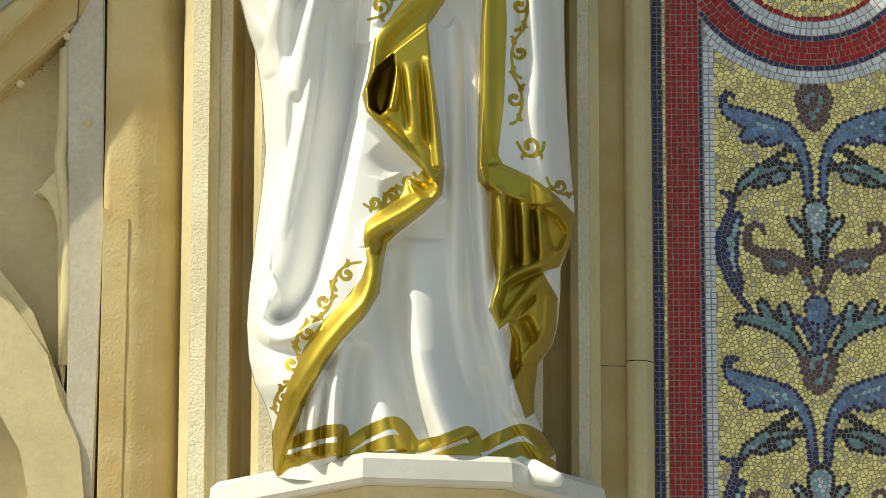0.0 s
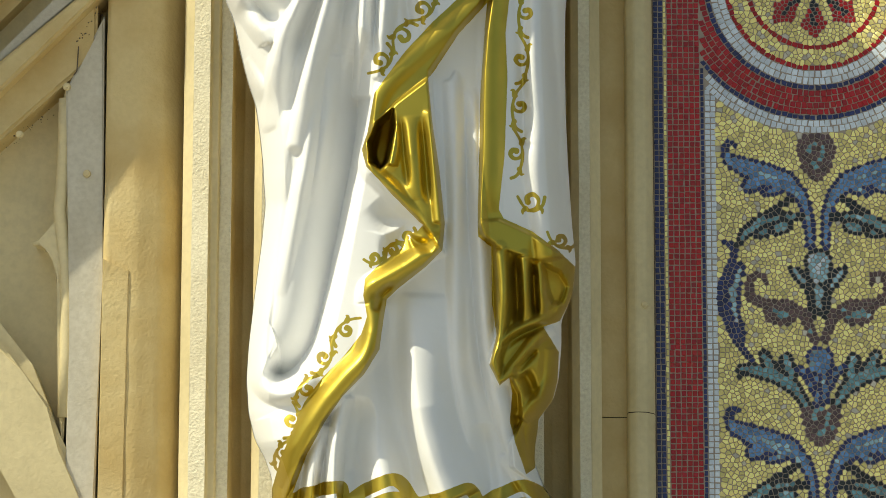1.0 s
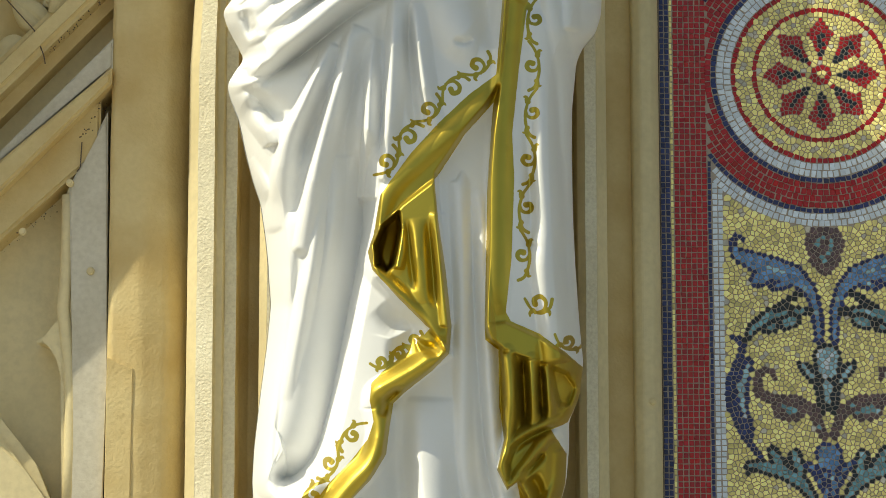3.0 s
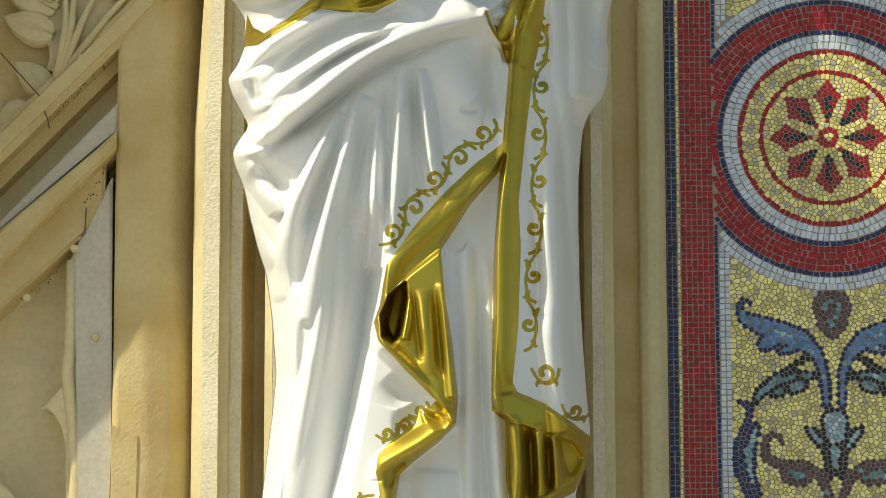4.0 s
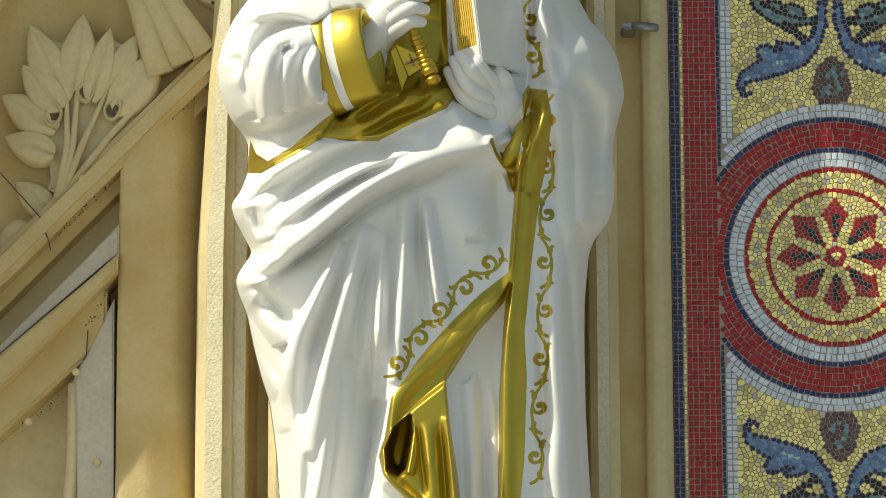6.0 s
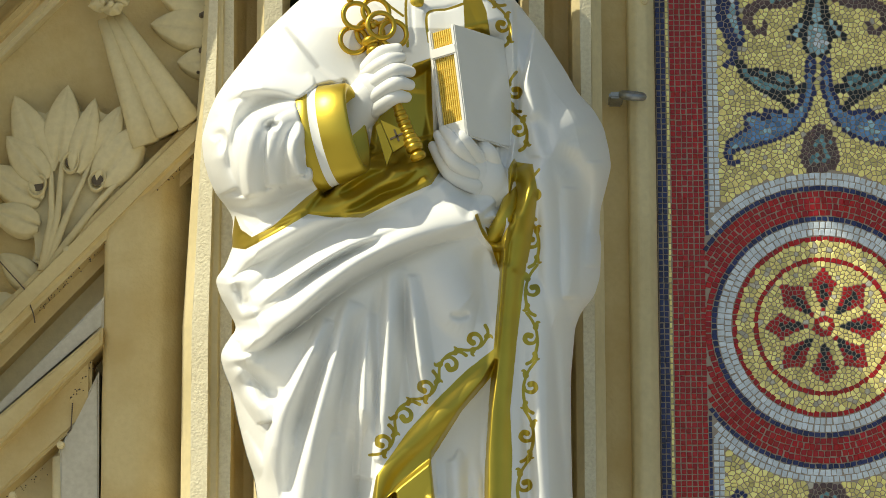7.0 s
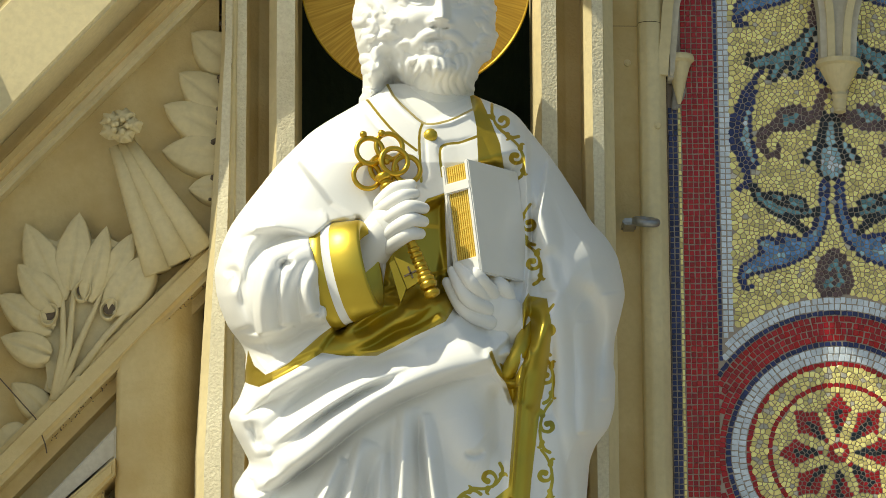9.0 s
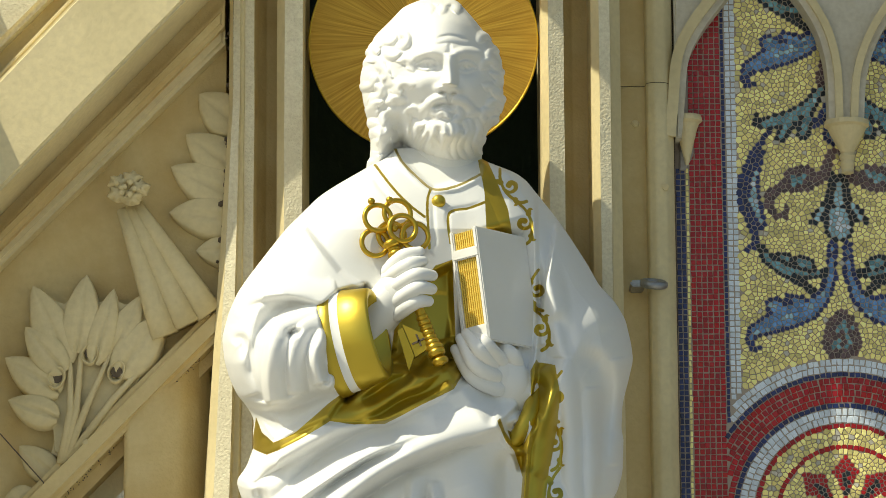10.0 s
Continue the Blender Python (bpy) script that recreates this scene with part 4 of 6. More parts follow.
# robe: silhouettes by height
left_line = sorted([(-0.123, 1.945), (-0.140, 1.929), (-0.164, 1.916), (-0.192, 1.899), (-0.221, 1.882), (-0.255, 1.859), (-0.279, 1.834), (-0.312, 1.800), (-0.345, 1.756), (-0.374, 1.717), (-0.393, 1.688), (-0.407, 1.654), (-0.418, 1.610), (-0.414, 1.571), (-0.406, 1.542), (-0.393, 1.511), (-0.373, 1.486), (-0.363, 1.467), (-0.365, 1.438), (-0.363, 1.420), (-0.376, 1.383), (-0.393, 1.361), (-0.385, 1.333), (-0.365, 1.295), (-0.355, 1.274), (-0.370, 1.254), (-0.384, 1.229), (-0.379, 1.205), (-0.364, 1.166), (-0.352, 1.107), (-0.338, 1.053), (-0.325, 1.014), (-0.316, 0.952), (-0.311, 0.894), (-0.310, 0.894), (-0.306, 0.835), (-0.312, 0.765), (-0.323, 0.672), (-0.332, 0.584), (-0.335, 0.526), (-0.331, 0.467), (-0.319, 0.419), (-0.302, 0.388), (-0.290, 0.352), (-0.289, 0.313), (-0.285, 0.237)], key=lambda p: p[1])
right_line = sorted([(0.006, 1.945), (0.018, 1.931), (0.035, 1.918), (0.068, 1.909), (0.097, 1.891), (0.121, 1.859), (0.150, 1.820), (0.173, 1.785), (0.202, 1.736), (0.223, 1.695), (0.249, 1.666), (0.266, 1.634), (0.275, 1.590), (0.278, 1.561), (0.269, 1.522), (0.259, 1.484), (0.260, 1.426), (0.256, 1.432), (0.257, 1.362), (0.247, 1.327), (0.224, 1.298), (0.214, 1.271), (0.206, 1.185), (0.205, 1.097), (0.206, 1.019), (0.206, 0.999), (0.210, 0.899), (0.216, 0.800), (0.222, 0.731), (0.215, 0.672), (0.197, 0.628), (0.197, 0.584), (0.192, 0.525), (0.183, 0.489), (0.160, 0.456), (0.152, 0.409), (0.151, 0.376), (0.167, 0.332), (0.188, 0.302), (0.189, 0.237)], key=lambda p: p[1])
NZ, NX = 1250, 560
zs = np.linspace(0.262, 1.945, NZ)
soft = np.ones(15) / 15
smooth_side = lambda line: np.convolve(np.pad(np.interp(zs, [p[1] for p in line], [p[0] for p in line]), 7, "edge"), soft, "valid")
xl, xr = smooth_side(left_line), smooth_side(right_line)
phi = np.linspace(-np.pi / 2, np.pi / 2, NX)
mid, half = (xl + xr) / 2, (xr - xl) / 2
across = 0.6 * np.sin(phi) + 0.4 * phi / (np.pi / 2)
X = mid[:, None] + half[:, None] * across[None]
Z = np.repeat(zs[:, None], NX, 1)
R = Relief(X, Z)

# cloth that lies over other cloth: the mantle, the panel from the arm, the wrap, the sash and the sleeve
R.layer([(0.082, 1.224), (0.058, 1.183), (0.020, 1.136), (-0.026, 1.066), (-0.021, 0.969), (-0.010, 0.864), (-0.003, 0.800), (-0.007, 0.756), (-0.035, 0.726), (-0.077, 0.694), (-0.102, 0.670), (-0.108, 0.633), (-0.114, 0.584), (-0.140, 0.540), (-0.169, 0.506), (-0.202, 0.462), (-0.240, 0.395), (-0.268, 0.323), (-0.281, 0.256), (-0.557, 0.256), (-0.595, 2.463), (0.115, 2.463), (0.117, 1.590)], 0.034, 0.0045)
R.layer([(0.103, 1.552), (0.092, 1.402), (0.082, 1.224), (0.070, 1.136), (0.064, 1.059), (0.062, 0.919), (0.058, 0.800), (0.067, 0.778), (0.084, 0.765), (0.086, 0.662), (0.090, 0.613), (0.076, 0.560), (0.093, 0.523), (0.112, 0.535), (0.126, 0.506), (0.129, 0.458), (0.111, 0.419), (0.113, 0.380), (0.152, 0.347), (0.299, 0.351), (0.314, 2.031), (0.189, 2.031)], 0.03, 0.004)
R.layer([(-0.499, 1.205), (-0.379, 1.210), (-0.331, 1.224), (-0.250, 1.291), (-0.163, 1.362), (-0.067, 1.410), (0.030, 1.449), (0.083, 1.467), (0.084, 1.592), (0.029, 1.552), (-0.029, 1.523), (-0.105, 1.503), (-0.181, 1.470), (-0.248, 1.470), (-0.309, 1.436), (-0.371, 1.402), (-0.503, 1.369)], 0.02, 0.008)
R.layer([(-0.363, 1.470), (-0.365, 1.417), (-0.342, 1.415), (-0.285, 1.446), (-0.238, 1.474), (-0.200, 1.473), (-0.143, 1.472), (-0.086, 1.503), (-0.029, 1.527), (-0.011, 1.552), (-0.024, 1.610), (-0.086, 1.595), (-0.134, 1.571), (-0.200, 1.523), (-0.257, 1.489), (-0.314, 1.450), (-0.331, 1.436), (-0.346, 1.450)], 0.014, 0.004)
R.layer([(-0.432, 1.727), (-0.419, 1.494), (-0.372, 1.492), (-0.333, 1.438), (-0.295, 1.453), (-0.238, 1.479), (-0.205, 1.523), (-0.196, 1.571), (-0.220, 1.649), (-0.182, 1.702), (-0.220, 1.727), (-0.279, 1.805), (-0.336, 1.805)], 0.02, 0.006)

# arms and shoulders under the cloth
R.swell([(-0.382, 1.610), (-0.315, 1.581), (-0.220, 1.600)], 0.075, 0.05)
R.swell([(0.248, 1.571), (0.201, 1.551), (0.124, 1.522)], 0.07, 0.03)
R.swell([(-0.182, 1.825), (-0.259, 1.785), (-0.335, 1.707)], 0.11, 0.03)

# sleeve on the key's side
R.fold([(-0.400, 1.649), (-0.374, 1.681), (-0.316, 1.690), (-0.249, 1.678), (-0.220, 1.683)], 0.016, (0.004, 0.022, 0.006), 0.6)
R.fold([(-0.230, 1.660), (-0.282, 1.660), (-0.323, 1.639), (-0.338, 1.595), (-0.340, 1.542), (-0.334, 1.501)], 0.017, (0.006, 0.03, 0.03), 0.55)
R.valley([(-0.244, 1.672), (-0.316, 1.663), (-0.352, 1.634), (-0.365, 1.590), (-0.366, 1.523)], 0.014, 0.02)
R.fold([(-0.409, 1.634), (-0.403, 1.590), (-0.395, 1.547), (-0.379, 1.508)], 0.022, (0.004, 0.026, 0.02))
R.valley([(-0.403, 1.602), (-0.392, 1.612), (-0.382, 1.606), (-0.384, 1.571)], 0.009, 0.022)
R.fold([(-0.220, 1.649), (-0.266, 1.647), (-0.294, 1.624), (-0.304, 1.571), (-0.301, 1.517)], 0.014, (0.006, 0.022, 0.02), 0.6)
R.valley([(-0.312, 1.618), (-0.296, 1.626), (-0.285, 1.621)], 0.006, 0.016)
R.fold([(-0.220, 1.634), (-0.249, 1.619), (-0.262, 1.581), (-0.252, 1.536)], 0.013, (0.004, 0.02, 0.02))
R.fold([(-0.379, 1.505), (-0.343, 1.497), (-0.301, 1.513), (-0.286, 1.523)], 0.008, (0.012, 0.016, 0.01))
R.fold([(-0.252, 1.536), (-0.238, 1.532), (-0.229, 1.552)], 0.007, (0.01, 0.014, 0.008))
R.valley([(-0.372, 1.492), (-0.314, 1.488), (-0.257, 1.513), (-0.219, 1.523)], 0.01, 0.016)
R.fold([(-0.367, 1.470), (-0.343, 1.450), (-0.323, 1.436), (-0.286, 1.450)], 0.008, (0.01, 0.014, 0.008))
# chest
R.layer([(-0.135, 1.978), (-0.113, 1.921), (-0.090, 1.895), (-0.059, 1.870), (-0.019, 1.876), (0.022, 1.897), (0.032, 1.978)], -0.045, 0.005)
R.layer([(-0.249, 1.663), (-0.220, 1.688), (-0.177, 1.699), (-0.151, 1.668), (-0.132, 1.590), (-0.143, 1.561), (-0.208, 1.511), (-0.227, 1.561)], -0.06, 0.012)
R.fold([(-0.163, 1.894), (-0.125, 1.852), (-0.070, 1.813), (-0.067, 1.766), (-0.074, 1.687)], 0.05, (0.002, 0.008, 0.004))
R.valley([(-0.166, 1.896), (-0.134, 1.854), (-0.078, 1.811)], 0.004, 0.004)
R.fold([(-0.125, 1.941), (-0.100, 1.903), (-0.065, 1.870), (-0.023, 1.876), (0.022, 1.898)], 0.01, (0.005, 0.006, 0.005))
R.valley([(-0.061, 1.858), (-0.059, 1.805), (-0.055, 1.766)], 0.004, 0.002)
R.valley([(-0.032, 1.785), (-0.034, 1.828), (0.001, 1.838), (0.029, 1.848)], 0.004, 0.0025)

# sleeve and panel on the book's side
R.fold([(0.163, 1.598), (0.201, 1.629), (0.244, 1.646), (0.270, 1.629)], 0.026, (0.0, 0.010, 0.002), 0.8)
R.valley([(0.172, 1.571), (0.210, 1.563), (0.231, 1.522), (0.236, 1.455), (0.234, 1.388)], 0.022, 0.03)
R.fold([(0.153, 1.571), (0.167, 1.513), (0.173, 1.436), (0.174, 1.359), (0.193, 1.224), (0.184, 1.097)], 0.016, (0.004, 0.018, 0.012, 0.006))
R.fold([(0.258, 1.571), (0.263, 1.513), (0.255, 1.436), (0.251, 1.378)], 0.016, (0.008, 0.02, 0.012))
R.fold([(0.195, 1.513), (0.200, 1.445), (0.201, 1.369)], 0.01, (0.0, 0.012, 0.006))
R.fold([(0.097, 1.834), (0.130, 1.736), (0.149, 1.648), (0.155, 1.571)], 0.02, (0.0, 0.012, 0.004))
R.valley([(0.139, 1.648), (0.163, 1.619), (0.166, 1.571)], 0.014, 0.012)
R.fold([(0.049, 1.884), (0.087, 1.785), (0.106, 1.687), (0.120, 1.590)], 0.02, (0.0, 0.008, 0.008))
R.fold([(0.160, 1.362), (0.159, 1.254), (0.163, 1.136), (0.174, 1.000), (0.170, 0.909), (0.182, 0.800), (0.191, 0.736)], 0.024, (0.004, 0.024, 0.03, 0.024), 1.25)
R.valley([(0.183, 1.283), (0.186, 1.155), (0.193, 0.999), (0.197, 0.849)], 0.008, 0.012)
R.valley([(0.143, 1.303), (0.137, 1.155), (0.132, 0.961), (0.144, 0.949)], 0.01, 0.008)
R.fold([(0.180, 1.492), (0.175, 1.402), (0.166, 1.313)], 0.014, (0.0, 0.014, 0.0))
R.fold([(0.210, 1.522), (0.206, 1.432), (0.203, 1.323)], 0.014, (0.004, 0.018, 0.01))

# wrap across the waist
R.fold([(-0.389, 1.365), (-0.357, 1.392), (-0.289, 1.430), (-0.222, 1.464), (-0.173, 1.474)], 0.021, (0.02, 0.034, 0.026, 0.008), 0.75)
R.fold([(-0.329, 1.291), (-0.288, 1.331), (-0.236, 1.377), (-0.164, 1.422), (-0.077, 1.454), (-0.019, 1.470)], 0.02, (0.004, 0.034, 0.034, 0.02, 0.0), 0.7)
R.fold([(-0.353, 1.258), (-0.307, 1.270), (-0.250, 1.313), (-0.173, 1.370), (-0.096, 1.412), (-0.019, 1.444), (0.059, 1.464)], 0.026, (0.026, 0.036, 0.034, 0.026, 0.018), 0.75)
R.valley([(-0.337, 1.321), (-0.270, 1.387), (-0.193, 1.434), (-0.115, 1.460), (-0.057, 1.468)], 0.015, 0.022)
R.valley([(-0.321, 1.307), (-0.250, 1.357), (-0.173, 1.402), (-0.096, 1.432)], 0.007, 0.014)
R.fold([(-0.379, 1.369), (-0.366, 1.331), (-0.350, 1.299), (-0.321, 1.307), (-0.308, 1.317)], 0.012, (0.012, 0.018, 0.02, 0.006))
R.valley([(-0.360, 1.357), (-0.350, 1.325), (-0.335, 1.313)], 0.012, 0.018)
R.fold([(-0.381, 1.348), (-0.367, 1.305), (-0.353, 1.272), (-0.357, 1.254)], 0.014, (0.01, 0.02, 0.014))
R.valley([(-0.339, 1.224), (-0.288, 1.258), (-0.240, 1.291), (-0.163, 1.357), (-0.077, 1.404), (0.030, 1.444)], 0.013, 0.028)
R.fold([(-0.173, 1.432), (-0.096, 1.452), (-0.019, 1.460), (0.049, 1.468)], 0.012, (0.0, 0.012, 0.016, 0.008), 0.65)
# pocket at the hip
R.fold([(-0.380, 1.232), (-0.364, 1.205), (-0.335, 1.168), (-0.306, 1.126), (-0.302, 1.117)], 0.017, (0.02, 0.026, 0.022, 0.014))
R.fold([(-0.380, 1.226), (-0.345, 1.219), (-0.307, 1.215)], 0.014, (0.018, 0.014, 0.0))
R.valley([(-0.358, 1.193), (-0.329, 1.181), (-0.306, 1.171), (-0.295, 1.146)], 0.02, 0.024)

# folds that fan out below the wrap
R.fold([(-0.203, 1.295), (-0.222, 1.254), (-0.253, 1.187), (-0.282, 1.126), (-0.298, 1.058), (-0.308, 0.961)], 0.017, (0.006, 0.034, 0.034, 0.03, 0.014), 0.6)
R.fold([(-0.163, 1.327), (-0.180, 1.283), (-0.201, 1.205), (-0.222, 1.117), (-0.243, 1.029), (-0.266, 0.923)], 0.015, (0.004, 0.028, 0.03, 0.026, 0.016), 0.65)
R.valley([(-0.180, 1.303), (-0.213, 1.224), (-0.243, 1.146), (-0.263, 1.078)], 0.013, 0.016)
R.fold([(-0.125, 1.303), (-0.136, 1.254), (-0.141, 1.175), (-0.145, 1.087), (-0.149, 1.019)], 0.014, (0.0, 0.022, 0.026, 0.02), 0.6)
R.fold([(-0.094, 1.384), (-0.100, 1.313), (-0.103, 1.234), (-0.111, 1.136), (-0.124, 1.048)], 0.014, (0.006, 0.028, 0.026, 0.008), 0.7)
R.fold([(-0.065, 1.370), (-0.057, 1.293), (-0.046, 1.214), (-0.034, 1.136)], 0.011, (0.004, 0.024, 0.022, 0.0), 0.6)
R.valley([(-0.115, 1.353), (-0.121, 1.273), (-0.122, 1.175), (-0.124, 1.097)], 0.01, 0.014)
R.valley([(-0.078, 1.382), (-0.074, 1.293), (-0.067, 1.195), (-0.057, 1.126)], 0.008, 0.012)
R.valley([(-0.153, 1.313), (-0.168, 1.234), (-0.180, 1.136), (-0.189, 1.039)], 0.012, 0.014)
R.fold([(-0.019, 1.422), (-0.007, 1.362), (0.018, 1.308), (0.049, 1.298)], 0.035, (0.004, 0.014, 0.016, 0.0))
R.valley([(0.003, 1.301), (0.022, 1.295), (0.039, 1.303)], 0.005, 0.008)
R.valley([(0.059, 1.422), (0.062, 1.352), (0.066, 1.283)], 0.016, 0.018)
# long hollow of the mantle towards the foot
R.bank([(-0.124, 1.136), (-0.143, 1.079), (-0.154, 0.949), (-0.178, 0.810), (-0.204, 0.672), (-0.229, 0.584), (-0.269, 0.539), (-0.307, 0.549)], 0.085, 0.03, 0.095)
R.fold([(-0.267, 1.000), (-0.278, 0.959), (-0.296, 0.820), (-0.314, 0.672), (-0.321, 0.564), (-0.297, 0.516), (-0.255, 0.516), (-0.217, 0.545)], 0.02, (0.006, 0.016, 0.02, 0.024, 0.02, 0.008))
R.fold([(-0.221, 1.099), (-0.231, 0.949), (-0.257, 0.800), (-0.285, 0.672)], 0.013, (0.006, 0.014, 0.0))
R.fold([(-0.191, 1.099), (-0.200, 0.979), (-0.219, 0.840)], 0.011, (0.004, 0.010, 0.0))
R.fold([(-0.302, 0.467), (-0.283, 0.429), (-0.273, 0.390)], 0.03, (0.004, 0.012, 0.004))
R.fold([(-0.352, 1.089), (-0.315, 1.037), (-0.278, 1.013)], 0.014, (0.012, 0.016, 0.004))

# hanging corner of the mantle, curled over on itself
R.layer([(-0.084, 1.011), (-0.029, 1.054), (-0.018, 0.969), (-0.002, 0.800), (-0.006, 0.756), (-0.037, 0.798), (-0.084, 0.848), (-0.127, 0.887), (-0.134, 0.909), (-0.123, 0.969)], 0.018, 0.004)
R.layer([(-0.090, 0.997), (-0.115, 0.975), (-0.129, 0.941), (-0.127, 0.907), (-0.111, 0.896), (-0.098, 0.907), (-0.092, 0.939), (-0.087, 0.969)], -0.15, 0.004)
R.fold([(0.082, 1.209), (0.020, 1.155), (-0.047, 1.095), (-0.103, 1.039), (-0.124, 0.990), (-0.130, 0.959), (-0.137, 0.924), (-0.127, 0.894), (-0.093, 0.859), (-0.045, 0.810), (-0.016, 0.775)], 0.015, (0.006, 0.006, 0.009, 0.016, 0.014, 0.006))
R.fold([(-0.093, 0.901), (-0.086, 0.934), (-0.082, 0.979)], 0.01, (0.014, 0.010, 0.0))
R.fold([(-0.063, 0.989), (-0.057, 0.919), (-0.047, 0.840)], 0.016, (0.0, 0.010, 0.006))
R.fold([(-0.024, 0.999), (-0.016, 0.899), (-0.008, 0.800)], 0.012, (0.004, 0.008, 0.012))
R.valley([(-0.040, 0.989), (-0.033, 0.909), (-0.029, 0.830)], 0.007, 0.01)
R.valley([(-0.076, 0.989), (-0.070, 0.929), (-0.062, 0.859)], 0.006, 0.01)
R.fold([(-0.006, 0.765), (-0.045, 0.741), (-0.093, 0.711), (-0.127, 0.690), (-0.131, 0.662)], 0.016, (0.016, 0.02, 0.02, 0.012))
R.valley([(-0.016, 0.756), (-0.050, 0.770), (-0.064, 0.790)], 0.009, 0.014)
R.valley([(-0.083, 0.699), (-0.106, 0.674), (-0.114, 0.647)], 0.007, 0.016)
R.fold([(-0.129, 0.672), (-0.119, 0.623), (-0.133, 0.574), (-0.169, 0.535), (-0.216, 0.477), (-0.254, 0.409), (-0.275, 0.342)], 0.019, (0.012, 0.02, 0.022, 0.02, 0.016, 0.012))
R.valley([(-0.122, 0.840), (-0.093, 0.810), (-0.064, 0.800), (-0.083, 0.760), (-0.114, 0.751)], 0.022, 0.016)
R.layer([(0.005, 1.780), (0.097, 1.805), (0.148, 1.571), (0.114, 1.484), (0.038, 1.479), (-0.029, 1.571)], -0.06, 0.02)

# tunic
R.fold([(0.010, 1.058), (0.013, 1.039), (0.017, 0.899), (0.019, 0.701), (0.024, 0.545), (0.051, 0.409)], 0.013, (0.0, 0.012, 0.014, 0.012, 0.004))
R.valley([(0.035, 1.079), (0.038, 0.899), (0.048, 0.701), (0.061, 0.545), (0.089, 0.448)], 0.009, 0.014)
R.fold([(0.050, 1.039), (0.054, 0.879), (0.063, 0.701), (0.082, 0.545), (0.113, 0.419), (0.141, 0.351)], 0.014, (0.004, 0.014, 0.014, 0.016, 0.016))
R.fold([(-0.045, 0.682), (-0.049, 0.584), (-0.040, 0.487), (-0.020, 0.409), (0.013, 0.323)], 0.034, (0.004, 0.02, 0.036, 0.04, 0.04), 0.7)
R.valley([(-0.083, 0.662), (-0.092, 0.564), (-0.083, 0.467), (-0.061, 0.371), (-0.039, 0.313)], 0.022, 0.022)
R.fold([(-0.092, 0.545), (-0.102, 0.448), (-0.096, 0.371), (-0.092, 0.313)], 0.03, (0.0, 0.006, 0.02, 0.022))
R.valley([(-0.140, 0.506), (-0.151, 0.419), (-0.156, 0.332)], 0.022, 0.024)
R.fold([(-0.167, 0.506), (-0.182, 0.429), (-0.187, 0.304)], 0.013, (0.014, 0.034, 0.036))
R.fold([(-0.202, 0.458), (-0.220, 0.390), (-0.227, 0.304)], 0.012, (0.010, 0.028, 0.03))
R.fold([(-0.244, 0.395), (-0.257, 0.352), (-0.263, 0.302)], 0.011, (0.008, 0.022, 0.024))
R.valley([(0.061, 0.458), (0.072, 0.390), (0.081, 0.303)], 0.014, 0.02)
R.fold([(0.108, 0.409), (0.137, 0.356), (0.174, 0.299)], 0.016, (0.004, 0.022, 0.026))
R.fold([(-0.045, 0.919), (-0.040, 0.800), (-0.025, 0.682)], 0.02, (0.0, 0.008, 0.0))

# gilded lining of the panel, in pleats
R.layer([(0.061, 0.805), (0.092, 0.808), (0.148, 0.782), (0.196, 0.749), (0.222, 0.725), (0.215, 0.709), (0.167, 0.733), (0.119, 0.749), (0.083, 0.764), (0.061, 0.782)], 0.012, 0.0035)
R.fold([(0.095, 0.760), (0.100, 0.682), (0.094, 0.603), (0.082, 0.555)], 0.01, (0.012, 0.018, 0.018, 0.010))
R.fold([(0.135, 0.745), (0.136, 0.682), (0.138, 0.625)], 0.01, (0.012, 0.018, 0.010))
R.fold([(0.158, 0.735), (0.163, 0.682), (0.167, 0.641)], 0.008, (0.010, 0.016, 0.010))
R.valley([(0.119, 0.751), (0.123, 0.682), (0.124, 0.623)], 0.007, 0.03)
R.valley([(0.150, 0.739), (0.152, 0.682), (0.153, 0.641)], 0.006, 0.026)
R.layer([(0.167, 0.729), (0.194, 0.717), (0.210, 0.690), (0.200, 0.660), (0.182, 0.662), (0.173, 0.692)], -0.045, 0.005)
R.fold([(0.219, 0.713), (0.213, 0.672), (0.191, 0.641), (0.157, 0.631), (0.114, 0.611), (0.086, 0.574), (0.090, 0.533)], 0.01, (0.014, 0.02, 0.02, 0.02, 0.016))
R.valley([(0.095, 0.584), (0.114, 0.601), (0.147, 0.617), (0.181, 0.625)], 0.006, 0.018)
R.fold([(0.097, 0.527), (0.123, 0.560), (0.157, 0.603), (0.186, 0.617)], 0.01, (0.012, 0.018, 0.014))
R.valley([(0.114, 0.543), (0.138, 0.564), (0.157, 0.584)], 0.006, 0.016)
R.fold([(0.186, 0.584), (0.181, 0.525), (0.156, 0.487), (0.132, 0.458)], 0.013, (0.010, 0.018, 0.014))
R.valley([(0.130, 0.543), (0.142, 0.525), (0.151, 0.494)], 0.011, 0.024)
R.fold([(0.120, 0.448), (0.129, 0.409), (0.146, 0.366)], 0.01, (0.008, 0.014, 0.012))
R.fold([(0.145, 0.458), (0.143, 0.419), (0.150, 0.376)], 0.008, (0.004, 0.012, 0.008))

